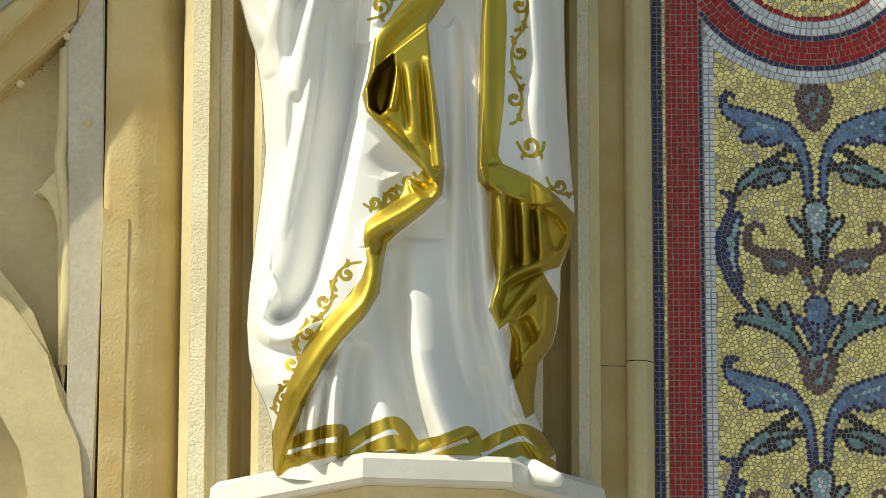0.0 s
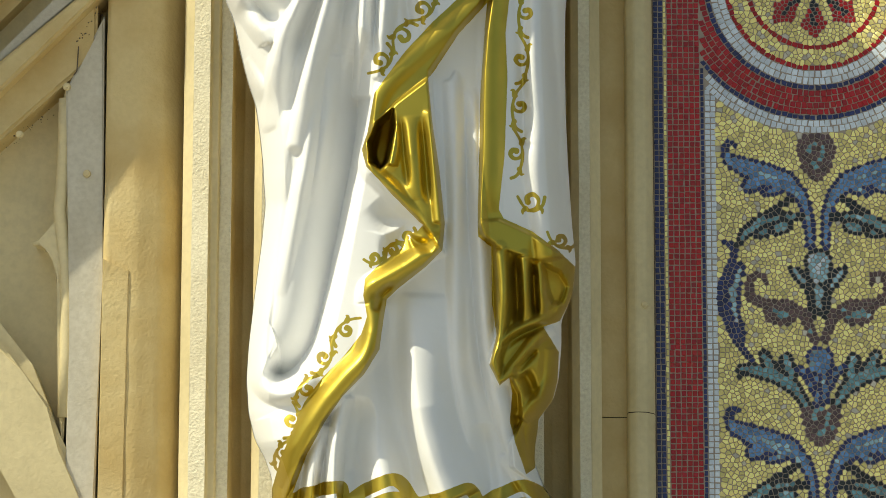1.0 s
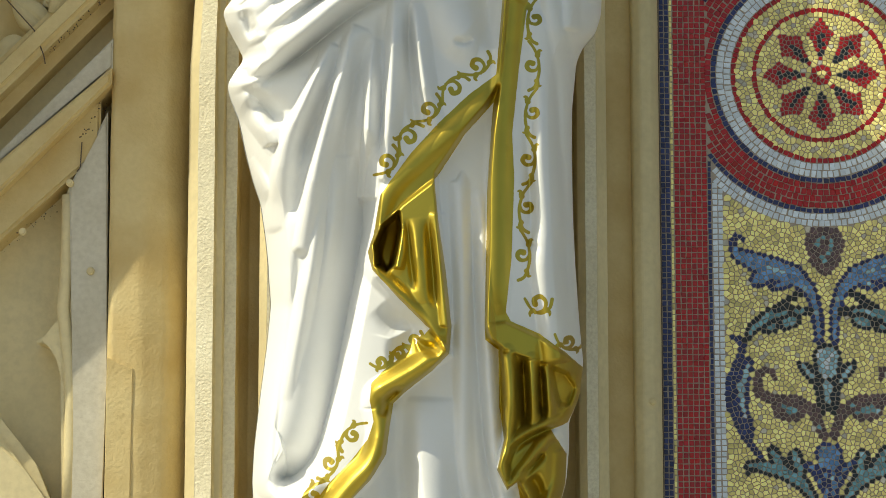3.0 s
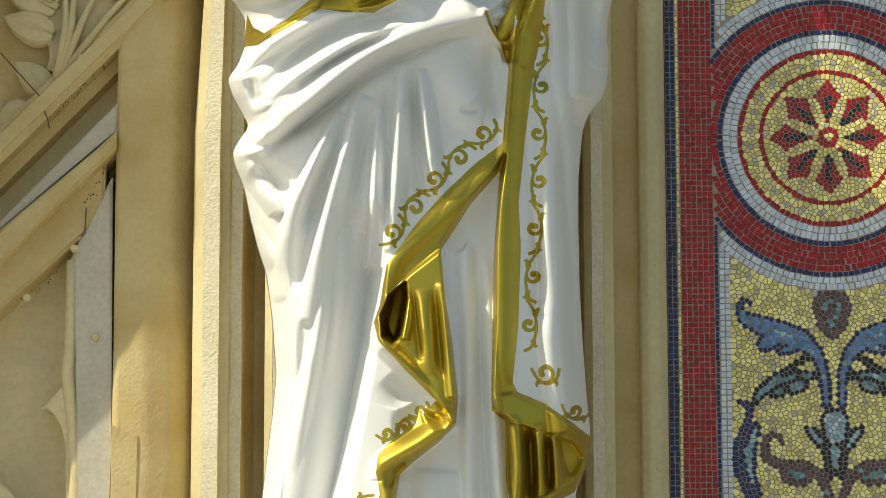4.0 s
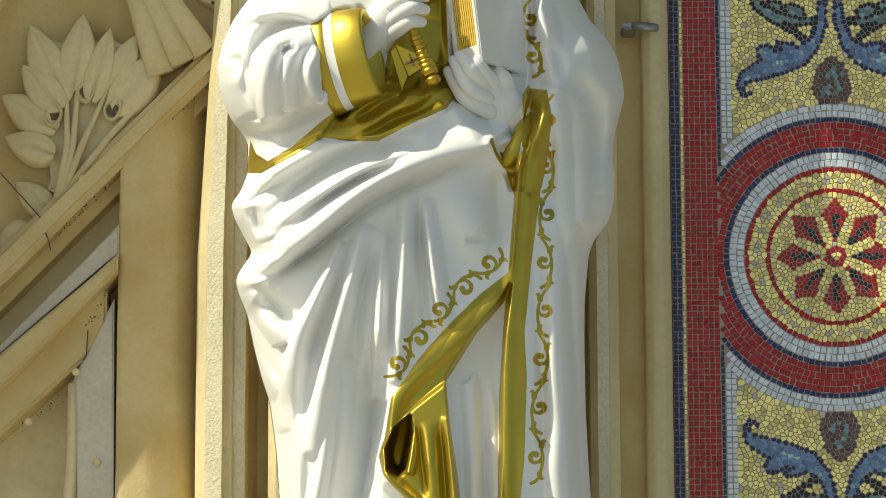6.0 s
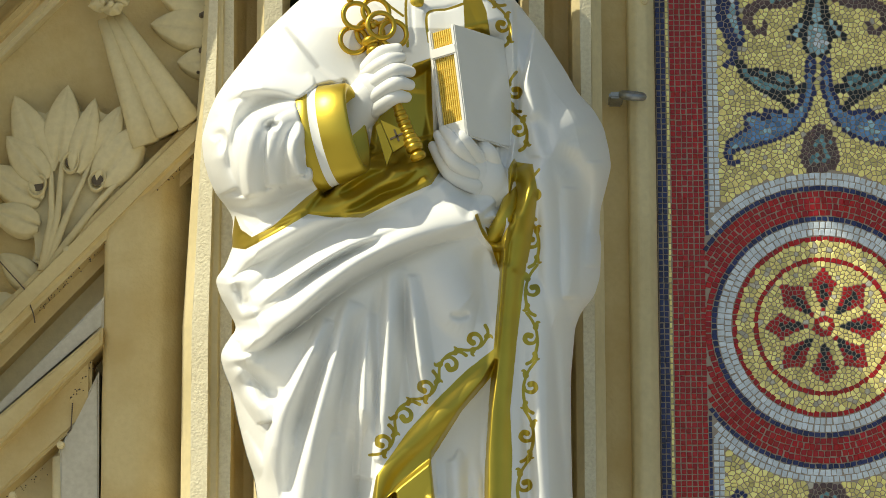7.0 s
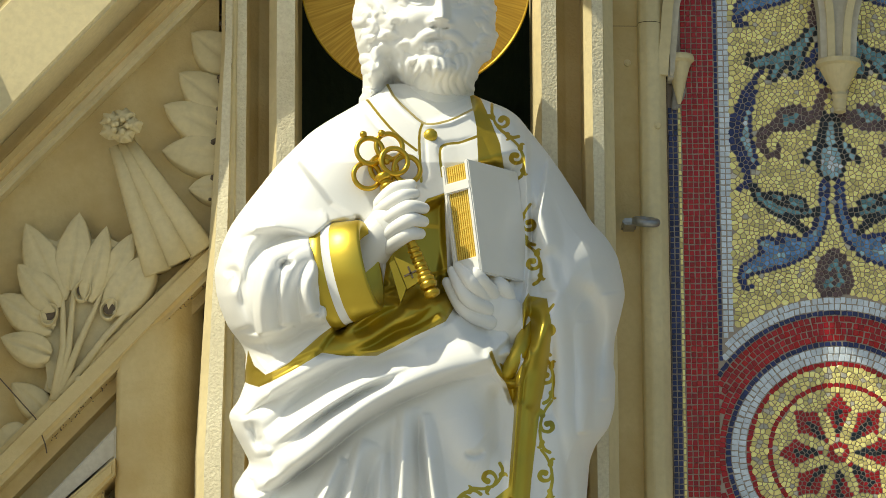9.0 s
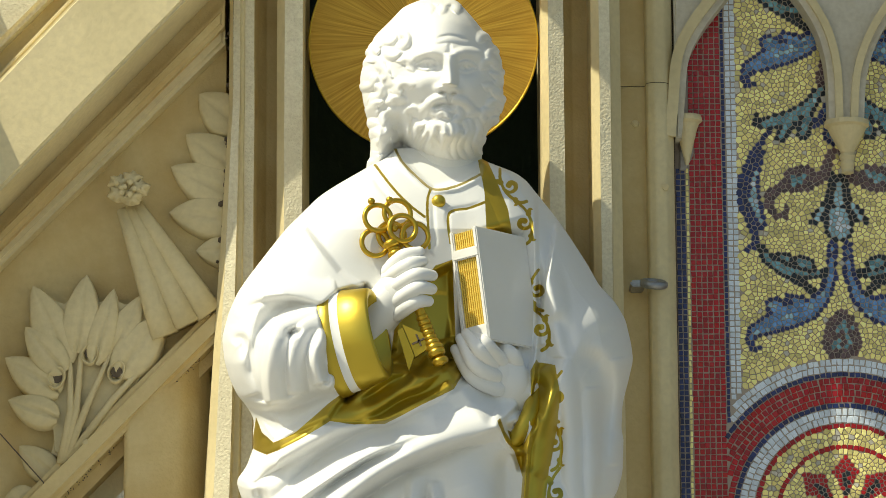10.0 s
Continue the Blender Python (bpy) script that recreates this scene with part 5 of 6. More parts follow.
# sash, and the lining of the sleeve that falls from the wrist
R.fold([(-0.233, 1.476), (-0.181, 1.486), (-0.124, 1.523), (-0.084, 1.540), (-0.057, 1.571)], 0.014, (0.010, 0.018, 0.02, 0.012))
R.fold([(-0.219, 1.473), (-0.143, 1.472), (-0.081, 1.501), (-0.029, 1.532)], 0.008, (0.008, 0.014, 0.010))
R.valley([(-0.181, 1.501), (-0.133, 1.528), (-0.095, 1.552)], 0.01, 0.014)
R.layer([(-0.124, 1.687), (-0.028, 1.736), (-0.024, 1.571), (-0.067, 1.552), (-0.134, 1.561)], -0.035, 0.01)
R.layer([(0.051, 1.463), (0.071, 1.424), (0.090, 1.426), (0.109, 1.460), (0.113, 1.513), (0.067, 1.479)], -0.03, 0.006)
R.fold([(0.048, 1.470), (0.062, 1.436), (0.081, 1.417), (0.100, 1.431), (0.116, 1.474), (0.122, 1.522)], 0.008, (0.012, 0.016, 0.014, 0.010))
R.fold([(0.119, 1.556), (0.135, 1.513), (0.126, 1.455), (0.112, 1.388), (0.102, 1.362), (0.092, 1.234), (0.082, 1.136), (0.079, 1.039), (0.077, 0.820)], 0.018, (0.016, 0.016, 0.012, 0.010, 0.010))
R.valley([(0.070, 1.447), (0.083, 1.402), (0.089, 1.377)], 0.012, 0.016)

# gilding
R.gild_area([(0.085, 1.246), (0.029, 1.203), (-0.019, 1.156), (-0.068, 1.102), (-0.103, 1.053), (-0.121, 1.027), (-0.132, 0.959), (-0.142, 0.929), (-0.134, 0.899), (-0.093, 0.854), (-0.045, 0.805), (-0.037, 0.798), (-0.064, 0.765), (-0.110, 0.731), (-0.135, 0.706), (-0.138, 0.677), (-0.131, 0.641), (-0.141, 0.611), (-0.171, 0.572), (-0.209, 0.533), (-0.236, 0.494), (-0.256, 0.446), (-0.275, 0.398), (-0.293, 0.321), (-0.301, 0.275), (-0.272, 0.275), (-0.261, 0.318), (-0.230, 0.407), (-0.202, 0.460), (-0.173, 0.504), (-0.135, 0.543), (-0.110, 0.584), (-0.104, 0.633), (-0.098, 0.670), (-0.075, 0.692), (-0.033, 0.725), (-0.004, 0.755), (-0.000, 0.800), (-0.010, 0.899), (-0.022, 0.979), (-0.029, 1.054), (-0.019, 1.068), (0.024, 1.136), (0.063, 1.180), (0.082, 1.204)])
R.gild_area([(0.114, 1.572), (0.127, 1.532), (0.138, 1.492), (0.134, 1.392), (0.116, 1.254), (0.104, 1.136), (0.107, 1.059), (0.102, 0.919), (0.092, 0.825), (0.100, 0.810), (0.148, 0.788), (0.191, 0.756), (0.223, 0.723), (0.215, 0.670), (0.195, 0.629), (0.167, 0.621), (0.193, 0.574), (0.190, 0.521), (0.181, 0.487), (0.158, 0.456), (0.152, 0.371), (0.137, 0.366), (0.120, 0.419), (0.110, 0.458), (0.114, 0.506), (0.109, 0.535), (0.093, 0.522), (0.076, 0.557), (0.088, 0.608), (0.080, 0.662), (0.079, 0.760), (0.057, 0.778), (0.056, 0.805), (0.061, 1.038), (0.069, 1.155), (0.079, 1.263), (0.088, 1.372), (0.063, 1.452), (0.078, 1.442), (0.093, 1.412), (0.105, 1.432), (0.103, 1.552)])
R.gild_area([(-0.360, 1.473), (-0.367, 1.417), (-0.342, 1.413), (-0.284, 1.444), (-0.236, 1.473), (-0.195, 1.467), (-0.143, 1.467), (-0.084, 1.498), (-0.027, 1.524), (-0.009, 1.552), (-0.023, 1.610), (-0.028, 1.746), (-0.057, 1.736), (-0.124, 1.649), (-0.134, 1.571), (-0.181, 1.544), (-0.238, 1.503), (-0.295, 1.453), (-0.331, 1.434), (-0.350, 1.448)])
R.gild_area([(0.046, 1.470), (0.059, 1.436), (0.080, 1.409), (0.095, 1.392), (0.109, 1.417), (0.116, 1.455), (0.109, 1.463), (0.090, 1.428), (0.074, 1.424), (0.059, 1.450), (0.051, 1.474)])
R.gild_area([(0.113, 1.566), (0.145, 1.561), (0.153, 1.513), (0.147, 1.455), (0.135, 1.388), (0.109, 1.378), (0.119, 1.455), (0.126, 1.513)])
R.gild_area([(0.016, 1.931), (0.033, 1.923), (0.049, 1.884), (0.068, 1.834), (0.075, 1.785), (0.031, 1.785), (0.028, 1.864)])
R.gild([(-0.159, 1.915), (-0.134, 1.879), (-0.105, 1.846), (-0.075, 1.821)], 0.0023)
R.gild([(-0.128, 1.955), (-0.113, 1.921), (-0.090, 1.895), (-0.059, 1.870), (-0.019, 1.876), (0.022, 1.897)], 0.0023)
R.gild([(-0.065, 1.868), (-0.070, 1.842), (-0.067, 1.766)], 0.0023)
R.gild([(-0.031, 1.775), (-0.033, 1.826), (0.001, 1.836), (0.027, 1.846)], 0.0023)
R.gild([(-0.283, 0.306), (-0.267, 0.322), (-0.245, 0.329), (-0.229, 0.339), (-0.211, 0.343), (-0.188, 0.351), (-0.173, 0.348), (-0.163, 0.326), (-0.129, 0.347), (-0.091, 0.364), (-0.070, 0.354), (-0.048, 0.324), (-0.017, 0.329), (0.014, 0.341), (0.042, 0.347), (0.061, 0.322), (0.090, 0.333), (0.120, 0.345), (0.138, 0.345), (0.157, 0.330), (0.180, 0.306)], 0.0105)
R.gild([(-0.282, 0.275), (-0.266, 0.290), (-0.244, 0.298), (-0.228, 0.307), (-0.210, 0.311), (-0.187, 0.319), (-0.172, 0.316), (-0.162, 0.294), (-0.128, 0.315), (-0.090, 0.332), (-0.069, 0.323), (-0.047, 0.292), (-0.016, 0.298), (0.015, 0.309), (0.043, 0.315), (0.062, 0.290), (0.091, 0.302), (0.121, 0.313), (0.138, 0.313), (0.157, 0.299), (0.181, 0.275)], 0.012)
R.scrolls([(-0.124, 1.058), (-0.088, 1.116), (-0.049, 1.158), (-0.011, 1.208), (0.029, 1.238), (0.066, 1.273)], 5, 0.026)
R.scrolls([(0.148, 1.551), (0.143, 1.474), (0.147, 1.417), (0.141, 1.352), (0.140, 1.254), (0.137, 1.155), (0.129, 1.058), (0.124, 0.961), (0.120, 0.884)], 8, 0.022)
R.scrolls([(0.124, 0.838), (0.143, 0.810), (0.168, 0.838)], 1, 0.03)
R.scrolls([(0.172, 0.780), (0.196, 0.782), (0.218, 0.762)], 1, 0.02)
R.scrolls([(-0.135, 0.733), (-0.093, 0.751), (-0.050, 0.788)], 3, 0.017)
R.scrolls([(-0.148, 0.643), (-0.188, 0.594), (-0.217, 0.545), (-0.245, 0.506), (-0.253, 0.458), (-0.269, 0.419), (-0.282, 0.376)], 5, 0.021)
R.scrolls([(0.049, 1.903), (0.080, 1.874), (0.097, 1.829), (0.101, 1.775)], 2, 0.022)
R.scrolls([(0.111, 1.726), (0.120, 1.678), (0.117, 1.639), (0.129, 1.590)], 2, 0.022)

DEPTH = np.interp(zs, [0.3, 0.9, 1.3, 1.6, 1.8, 1.9, 1.95], [0.21, 0.2, 0.18, 0.17, 0.14, 0.07, 0.03])
front = np.clip(1 - np.abs(across) ** 2.6, 0, 1)[None] ** 0.5
fade = np.clip((1 - np.abs(across)) * 7, 0, 1)[None] ** 0.6
turn = (0.07 + 0.1 * smooth01((Z - 1.1) / 0.3)) * (X + 0.07) + 0.3 * np.maximum(0, X - 0.07) * smooth01((Z - 1.25) / 0.25)
Y = -0.35 + turn - DEPTH[:, None] * front - R.height(2, 1.45) * fade * smooth01((1.96 - Z) / 0.05)
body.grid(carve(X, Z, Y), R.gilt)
ang = np.linspace(np.pi / 2, 3 * np.pi / 2, 60)
XB = mid[:, None] + half[:, None] * np.sin(ang)[None]
YB = -0.35 + 0.17 * (XB + 0.07) + 0.3 * np.maximum(0, XB - 0.07) * smooth01((zs - 1.25) / 0.25)[:, None] - 0.6 * DEPTH[:, None] * np.cos(ang)[None]
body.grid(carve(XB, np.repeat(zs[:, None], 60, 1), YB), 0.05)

# head: outline, then skull, face, beard and curls
head_left = [(-0.057, 2.223), (-0.089, 2.213), (-0.110, 2.203), (-0.128, 2.182), (-0.157, 2.152), (-0.169, 2.127), (-0.173, 2.107), (-0.181, 2.090), (-0.184, 2.072), (-0.181, 2.052), (-0.178, 2.027), (-0.169, 2.003), (-0.166, 1.978), (-0.166, 1.941), (-0.168, 1.903)]
head_right = [(-0.038, 2.223), (-0.017, 2.211), (-0.005, 2.202), (0.011, 2.182), (0.032, 2.154), (0.051, 2.127), (0.060, 2.105), (0.061, 2.072), (0.062, 2.042), (0.058, 2.012), (0.051, 1.992), (0.036, 1.978), (0.026, 1.953), (0.022, 1.903)]
hz = np.linspace(head_left[-1][1], head_left[0][1], 330)
side_of = lambda line: np.convolve(np.pad(np.interp(hz, [p[1] for p in line][::-1], [p[0] for p in line][::-1]), 6, "edge"), np.ones(13) / 13, "valid")
hl, hr = side_of(head_left), side_of(head_right)
hs = 0.7 * np.sin(np.linspace(-np.pi / 2, np.pi / 2, 300)) + 0.3 * np.linspace(-1, 1, 300)
HX = (hl + hr)[:, None] / 2 + (hr - hl)[:, None] / 2 * hs[None]
HZ = np.repeat(hz[:, None], 300, 1)
H = Relief(HX, HZ)


def lump(p, rx, rz, h):
    H.h += h * np.exp(-((HX - p[0]) / rx) ** 2 - ((HZ - p[1]) / rz) ** 2)


# the face stands forward of the skull, turned a little aside
lump((-0.036, 2.084), 0.062, 0.105, 0.045)
lump((-0.032, 1.957), 0.054, 0.046, 0.076)
lump((-0.053, 2.162), 0.075, 0.04, 0.014)
lump((-0.152, 1.948), 0.022, 0.05, 0.06)
# brows and forehead
H.fold([(-0.104, 2.090), (-0.088, 2.104), (-0.062, 2.112), (-0.038, 2.105)], 0.0085, (0.002, 0.009, 0.011, 0.004), 0.8)
H.fold([(-0.025, 2.106), (-0.007, 2.114), (0.016, 2.112), (0.026, 2.098)], 0.0085, (0.004, 0.011, 0.009, 0.002), 1.2)
H.valley([(-0.055, 2.136), (-0.028, 2.142), (0.003, 2.134)], 0.003, 0.003)
H.valley([(-0.059, 2.124), (-0.028, 2.128), (0.011, 2.122)], 0.003, 0.0025)
H.valley([(-0.031, 2.132), (-0.030, 2.118), (-0.030, 2.106)], 0.004, 0.004)
# sockets, eyeballs, lids
for c, q in (((-0.070, 2.090), 1), ((-0.003, 2.086), -1)):
    lump(c, 0.021, 0.0135, -0.019)
    lump((c[0], c[1] + 0.001), 0.0125, 0.0085, 0.011)
    H.fold([(c[0] - 0.02, c[1] - 0.001), (c[0] - 0.006, c[1] + 0.0085), (c[0] + 0.008, c[1] + 0.008), (c[0] + 0.02, c[1])], 0.0028, (0.003, 0.006, 0.003))
    H.fold([(c[0] - 0.019, c[1] - 0.003), (c[0], c[1] - 0.0085), (c[0] + 0.019, c[1] - 0.002)], 0.0026, (0.002, 0.004, 0.002))
    H.valley([(c[0] - 0.002, c[1] + 0.004), (c[0] + 0.001, c[1] - 0.001), (c[0] + 0.002, c[1] - 0.004)], 0.0026, 0.006)
lump((-0.052, 2.090), 0.012, 0.016, -0.012)
# nose
H.fold([(-0.029, 2.110), (-0.029, 2.090), (-0.029, 2.067), (-0.031, 2.052)], 0.0115, (0.010, 0.02, 0.029, 0.034))
lump((-0.032, 2.052), 0.0135, 0.0095, 0.014)
for p in ((-0.049, 2.048), (-0.017, 2.045)):
    lump(p, 0.0075, 0.0065, 0.011)
for p in ((-0.044, 2.041), (-0.024, 2.039)):
    lump(p, 0.0042, 0.0028, -0.012)
# cheeks
lump((-0.088, 2.054), 0.026, 0.022, 0.012)
lump((0.012, 2.050), 0.02, 0.022, 0.010)
# moustache and mouth
H.fold([(-0.035, 2.031), (-0.055, 2.028), (-0.073, 2.014), (-0.084, 1.995)], 0.0085, (0.009, 0.012, 0.011, 0.004))
H.fold([(-0.029, 2.030), (-0.009, 2.025), (0.007, 2.010), (0.014, 1.992)], 0.0085, (0.009, 0.012, 0.011, 0.004))
H.valley([(-0.062, 2.016), (-0.038, 2.020), (-0.017, 2.014)], 0.004, 0.007)
H.fold([(-0.059, 2.009), (-0.043, 2.011), (-0.022, 2.007)], 0.005, (0.004, 0.010, 0.004))
# edge of the beard on the cheek, hollow of the neck
H.valley([(-0.113, 2.006), (-0.119, 1.973), (-0.104, 1.941), (-0.067, 1.918)], 0.010, 0.03)
H.valley([(-0.125, 1.963), (-0.111, 1.941), (-0.086, 1.913)], 0.022, 0.02)


def curl(c, r, q, sweep, w, h):
    """A lock that winds in on itself."""
    n = 6
    pts = [(c[0] + r * (1 - 0.55 * k / n) * math.cos(q + sweep * k / n), c[1] + r * (1 - 0.55 * k / n) * math.sin(q + sweep * k / n)) for k in range(n + 1)]
    H.fold(pts, w, (h * 0.45, h, h * 1.1, h))


rs = random.Random(23)
for (x0, z0), (x1, z1), gap, size in (((-0.173, 1.975), (-0.131, 2.146), 0.024, 0.0145), ((0.037, 1.994), (0.055, 2.132), 0.024, 0.0135), ((-0.160, 1.913), (-0.140, 1.963), 0.024, 0.013), ((-0.096, 1.947), (0.016, 1.987), 0.026, 0.0155), ((-0.075, 2.198), (-0.028, 2.215), 0.024, 0.014)):
    for i in range(max(1, round((x1 - x0) / gap)) + 1):
        for j in range(max(1, round((z1 - z0) / gap)) + 1):
            c = (x0 + gap * (i + 0.5 * (j % 2)) + rs.uniform(-0.004, 0.004), z0 + gap * j + rs.uniform(-0.004, 0.004))
            curl(c, size * rs.uniform(0.75, 1.15), rs.uniform(0, 6.28), rs.choice((-1, 1)) * rs.uniform(3.0, 4.6), 0.0075, rs.uniform(0.008, 0.013))
for k in range(11):
    x = (-0.102, 2.203)[0] + 0.0118 * k
    z = (-0.802, 1.967)[1] - 0.012 * math.sin(math.pi * k / 10)
    bend = rs.uniform(-0.008, 0.008)
    H.fold([(x, z + 0.034), (x + bend, z + 0.012), (x - bend, z - 0.014), (x + bend, z - 0.036)], 0.0062, (0.004, 0.013, 0.015, 0.006), rs.uniform(0.8, 1.25))
skull = np.interp(hz, [head_left[-1][1], (-0.801, 1.933)[1], (-0.802, 1.968)[1], (-0.803, 2.023)[1], (-0.805, 2.103)[1], (-0.807, 2.173)[1], (-0.808, 2.203)[1], head_left[0][1]], [-0.01, -0.005, 0.05, 0.105, 0.13, 0.105, 0.07, 0.0])
skull = np.convolve(np.pad(skull, 10, "edge"), np.ones(21) / 21, "valid")
HY = -0.345 - skull[:, None] * np.clip(1 - np.abs(hs) ** 2.3, 0, 1)[None] ** 0.5 - H.height(3) * np.clip((1 - np.abs(hs)) * 6, 0, 1)[None] ** 0.5
# hair and beard break the outline
spread_x = np.sign(hs)[None] * H.cloth * 0.5 * np.abs(hs)[None] ** 6
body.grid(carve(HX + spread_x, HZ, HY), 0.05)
an = np.linspace(np.pi / 2, 3 * np.pi / 2, 40)
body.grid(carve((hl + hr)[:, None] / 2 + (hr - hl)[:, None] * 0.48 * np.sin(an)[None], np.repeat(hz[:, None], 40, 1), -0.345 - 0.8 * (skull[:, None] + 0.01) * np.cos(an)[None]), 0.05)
# neck
body.tube([(-0.05, -0.315, 1.83), (-0.05, -0.325, 1.93), (-0.045, -0.33, 2.04)], [0.085, 0.074, 0.07])

# cuff: gold, white, gold
c0, c1 = Vector((-0.232, -0.585, 1.592)), Vector((-0.150, -0.612, 1.610))
ax = (c1 - c0).normalized()
up = (Vector((0, 0, 1)) - ax * ax.z).normalized()
sd = ax.cross(up)
rows = []
gl = []
for t, r, g in ((-0.25, 0.07, 0.05), (-0.05, 0.083, 0.05), (0.0, 0.09, -0.01), (0.03, 0.092, -0.01), (0.22, 0.09, -0.01), (0.25, 0.087, 0.004), (0.40, 0.086, 0.004), (0.43, 0.088, -0.01), (0.95, 0.08, -0.01), (1.0, 0.076, -0.01), (0.99, 0.068, -0.01), (0.5, 0.06, -0.01)):
    c = c0 + (c1 - c0) * t
    rows.append([c + up * (r * math.cos(a)) + sd * (0.62 * r * math.sin(a)) for a in np.linspace(0, 2 * math.pi, 48, endpoint=False)])
    gl.append([g] * 48)
body.grid(np.array(rows), np.array(gl), True)

# hand on the key
body.tube([(-0.173, -0.540, 1.622), (-0.144, -0.555, 1.663), (-0.120, -0.560, 1.696)], [0.034, 0.036, 0.032])
body.blob((-0.120, -0.565, 1.690), (0.036, 0.03, 0.042), (0, 25, 0))
for k, (a, b, c) in enumerate((((-0.136, -0.570, 1.712), (-0.103, -0.600, 1.727), (-0.078, -0.585, 1.737)), ((-0.128, -0.578, 1.691), (-0.090, -0.610, 1.708), (-0.062, -0.590, 1.711)),
                               ((-0.124, -0.578, 1.668), (-0.088, -0.610, 1.686), (-0.063, -0.590, 1.688)), ((-0.123, -0.570, 1.649), (-0.090, -0.600, 1.664), (-0.069, -0.585, 1.668)))):
    body.tube([a, b, c], [0.0135, 0.0125, 0.0095])
body.tube([(-0.134, -0.570, 1.723), (-0.113, -0.585, 1.744), (-0.084, -0.585, 1.753)], [0.015, 0.013, 0.0095])

# hand under the book
body.blob((0.057, -0.480, 1.556), (0.042, 0.035, 0.055), (0, -38, 0))
body.tube([(0.092, -0.430, 1.523), (0.071, -0.460, 1.538), (0.037, -0.490, 1.567)], [0.05, 0.046, 0.036])
for pts in (((0.047, -0.505, 1.531), (0.004, -0.535, 1.547), (-0.024, -0.535, 1.594)), ((0.042, -0.515, 1.551), (0.007, -0.555, 1.566), (-0.015, -0.545, 1.611)),
            ((0.037, -0.520, 1.572), (0.016, -0.565, 1.589), (-0.005, -0.550, 1.618)), ((0.052, -0.510, 1.578), (0.029, -0.560, 1.597), (0.016, -0.550, 1.612))):
    body.tube(pts, [0.0145, 0.0125, 0.009])
body.tube([(0.081, -0.480, 1.569), (0.071, -0.510, 1.590), (0.047, -0.505, 1.606)], [0.015, 0.013, 0.009])
# sleeve end round that wrist
body.tube([(0.115, -0.460, 1.536), (0.100, -0.500, 1.481), (0.070, -0.500, 1.438), (0.047, -0.490, 1.483)], [0.014, 0.016, 0.014, 0.008], -0.01)
# button
body.blob((-0.051, -0.505, 1.857), (0.012, 0.010, 0.012), gilt=-0.01)
# shoe tip at the hem
body.tube([(0.148, -0.500, 0.287), (0.189, -0.550, 0.267)], [0.022, 0.013])
statue = tagged(body.mesh("statue", STATUE), "white painted robed statue with gold hems on a plinth", "statue")


# ---- plinth ----
plinth = tagged(new("plinth"), "white painted stone plinth slab under the statue", "plinth")
slab = [(-0.42, -0.05), (-0.415, -0.25), (-0.135, -0.64), (0.115, -0.585), (0.285, -0.25), (0.30, -0.05)]
for nm, mat, layers in (("slab", PEDWHITE, ((0.303, 0.955), (0.291, 0.99), (0.258, 1.0), (0.25, 0.985))), ("moulding", CREAM, ((0.2495, 0.93), (0.235, 0.9), (0.2, 0.86), (0.12, 0.8), (0.0, 0.78)))):
    bm = bmesh.new()
    rows = [[bm.verts.new((-0.06 + (x + 0.06) * k, -0.05 + (y + 0.05) * k, z)) for x, y in slab] for z, k in layers]
    for a, b in zip(rows, rows[1:]):
        for i in range(len(slab)):
            bm.faces.new((a[i], a[(i + 1) % len(slab)], b[(i + 1) % len(slab)], b[i]))
    bm.faces.new(rows[0])
    bm.faces.new(rows[-1])
    part(nm, bm, mat, plinth)

# ---- halo ----
HALO = OLDGOLD.copy()
HALO.name = "brushed_gold_disc"
nt = HALO.node_tree
b = nt.nodes["Principled BSDF"]
tc = nt.nodes.new("ShaderNodeTexCoord")
sep = nt.nodes.new("ShaderNodeSeparateXYZ")
sub = nt.nodes.new("ShaderNodeVectorMath")
sub.operation = "SUBTRACT"
sub.inputs[1].default_value = (-0.079, 0, 2.243)
nt.links.new(tc.outputs["Object"], sub.inputs[0])
nt.links.new(sub.outputs[0], sep.inputs[0])
at = nt.nodes.new("ShaderNodeMath")
at.operation = "ARCTAN2"
nt.links.new(sep.outputs["X"], at.inputs[0])
nt.links.new(sep.outputs["Z"], at.inputs[1])
ln = nt.nodes.new("ShaderNodeVectorMath")
ln.operation = "LENGTH"
nt.links.new(sub.outputs[0], ln.inputs[0])
com = nt.nodes.new("ShaderNodeCombineXYZ")
mul = nt.nodes.new("ShaderNodeMath")
mul.operation = "MULTIPLY"
mul.inputs[1].default_value = 40
nt.links.new(at.outputs[0], mul.inputs[0])
mul2 = nt.nodes.new("ShaderNodeMath")
mul2.operation = "MULTIPLY"
mul2.inputs[1].default_value = 9
nt.links.new(ln.outputs["Value"], mul2.inputs[0])
nt.links.new(mul.outputs[0], com.inputs[0])
nt.links.new(mul2.outputs[0], com.inputs[1])
no = nt.nodes.new("ShaderNodeTexNoise")
no.inputs["Scale"].default_value = 1.0
no.inputs["Detail"].default_value = 4
nt.links.new(com.outputs[0], no.inputs["Vector"])
ra = nt.nodes.new("ShaderNodeValToRGB")
ra.color_ramp.elements[0].position, ra.color_ramp.elements[1].position = 0.3, 0.75
ra.color_ramp.elements[0].color, ra.color_ramp.elements[1].color = (0.42, 0.21, 0.02, 1), (0.74, 0.45, 0.07, 1)
nt.links.new(no.outputs[0], ra.inputs[0])
nt.links.new(ra.outputs[0], b.inputs["Base Color"])
bp = nt.nodes.new("ShaderNodeBump")
bp.inputs["Distance"].default_value = 0.0008
nt.links.new(no.outputs[0], bp.inputs["Height"])
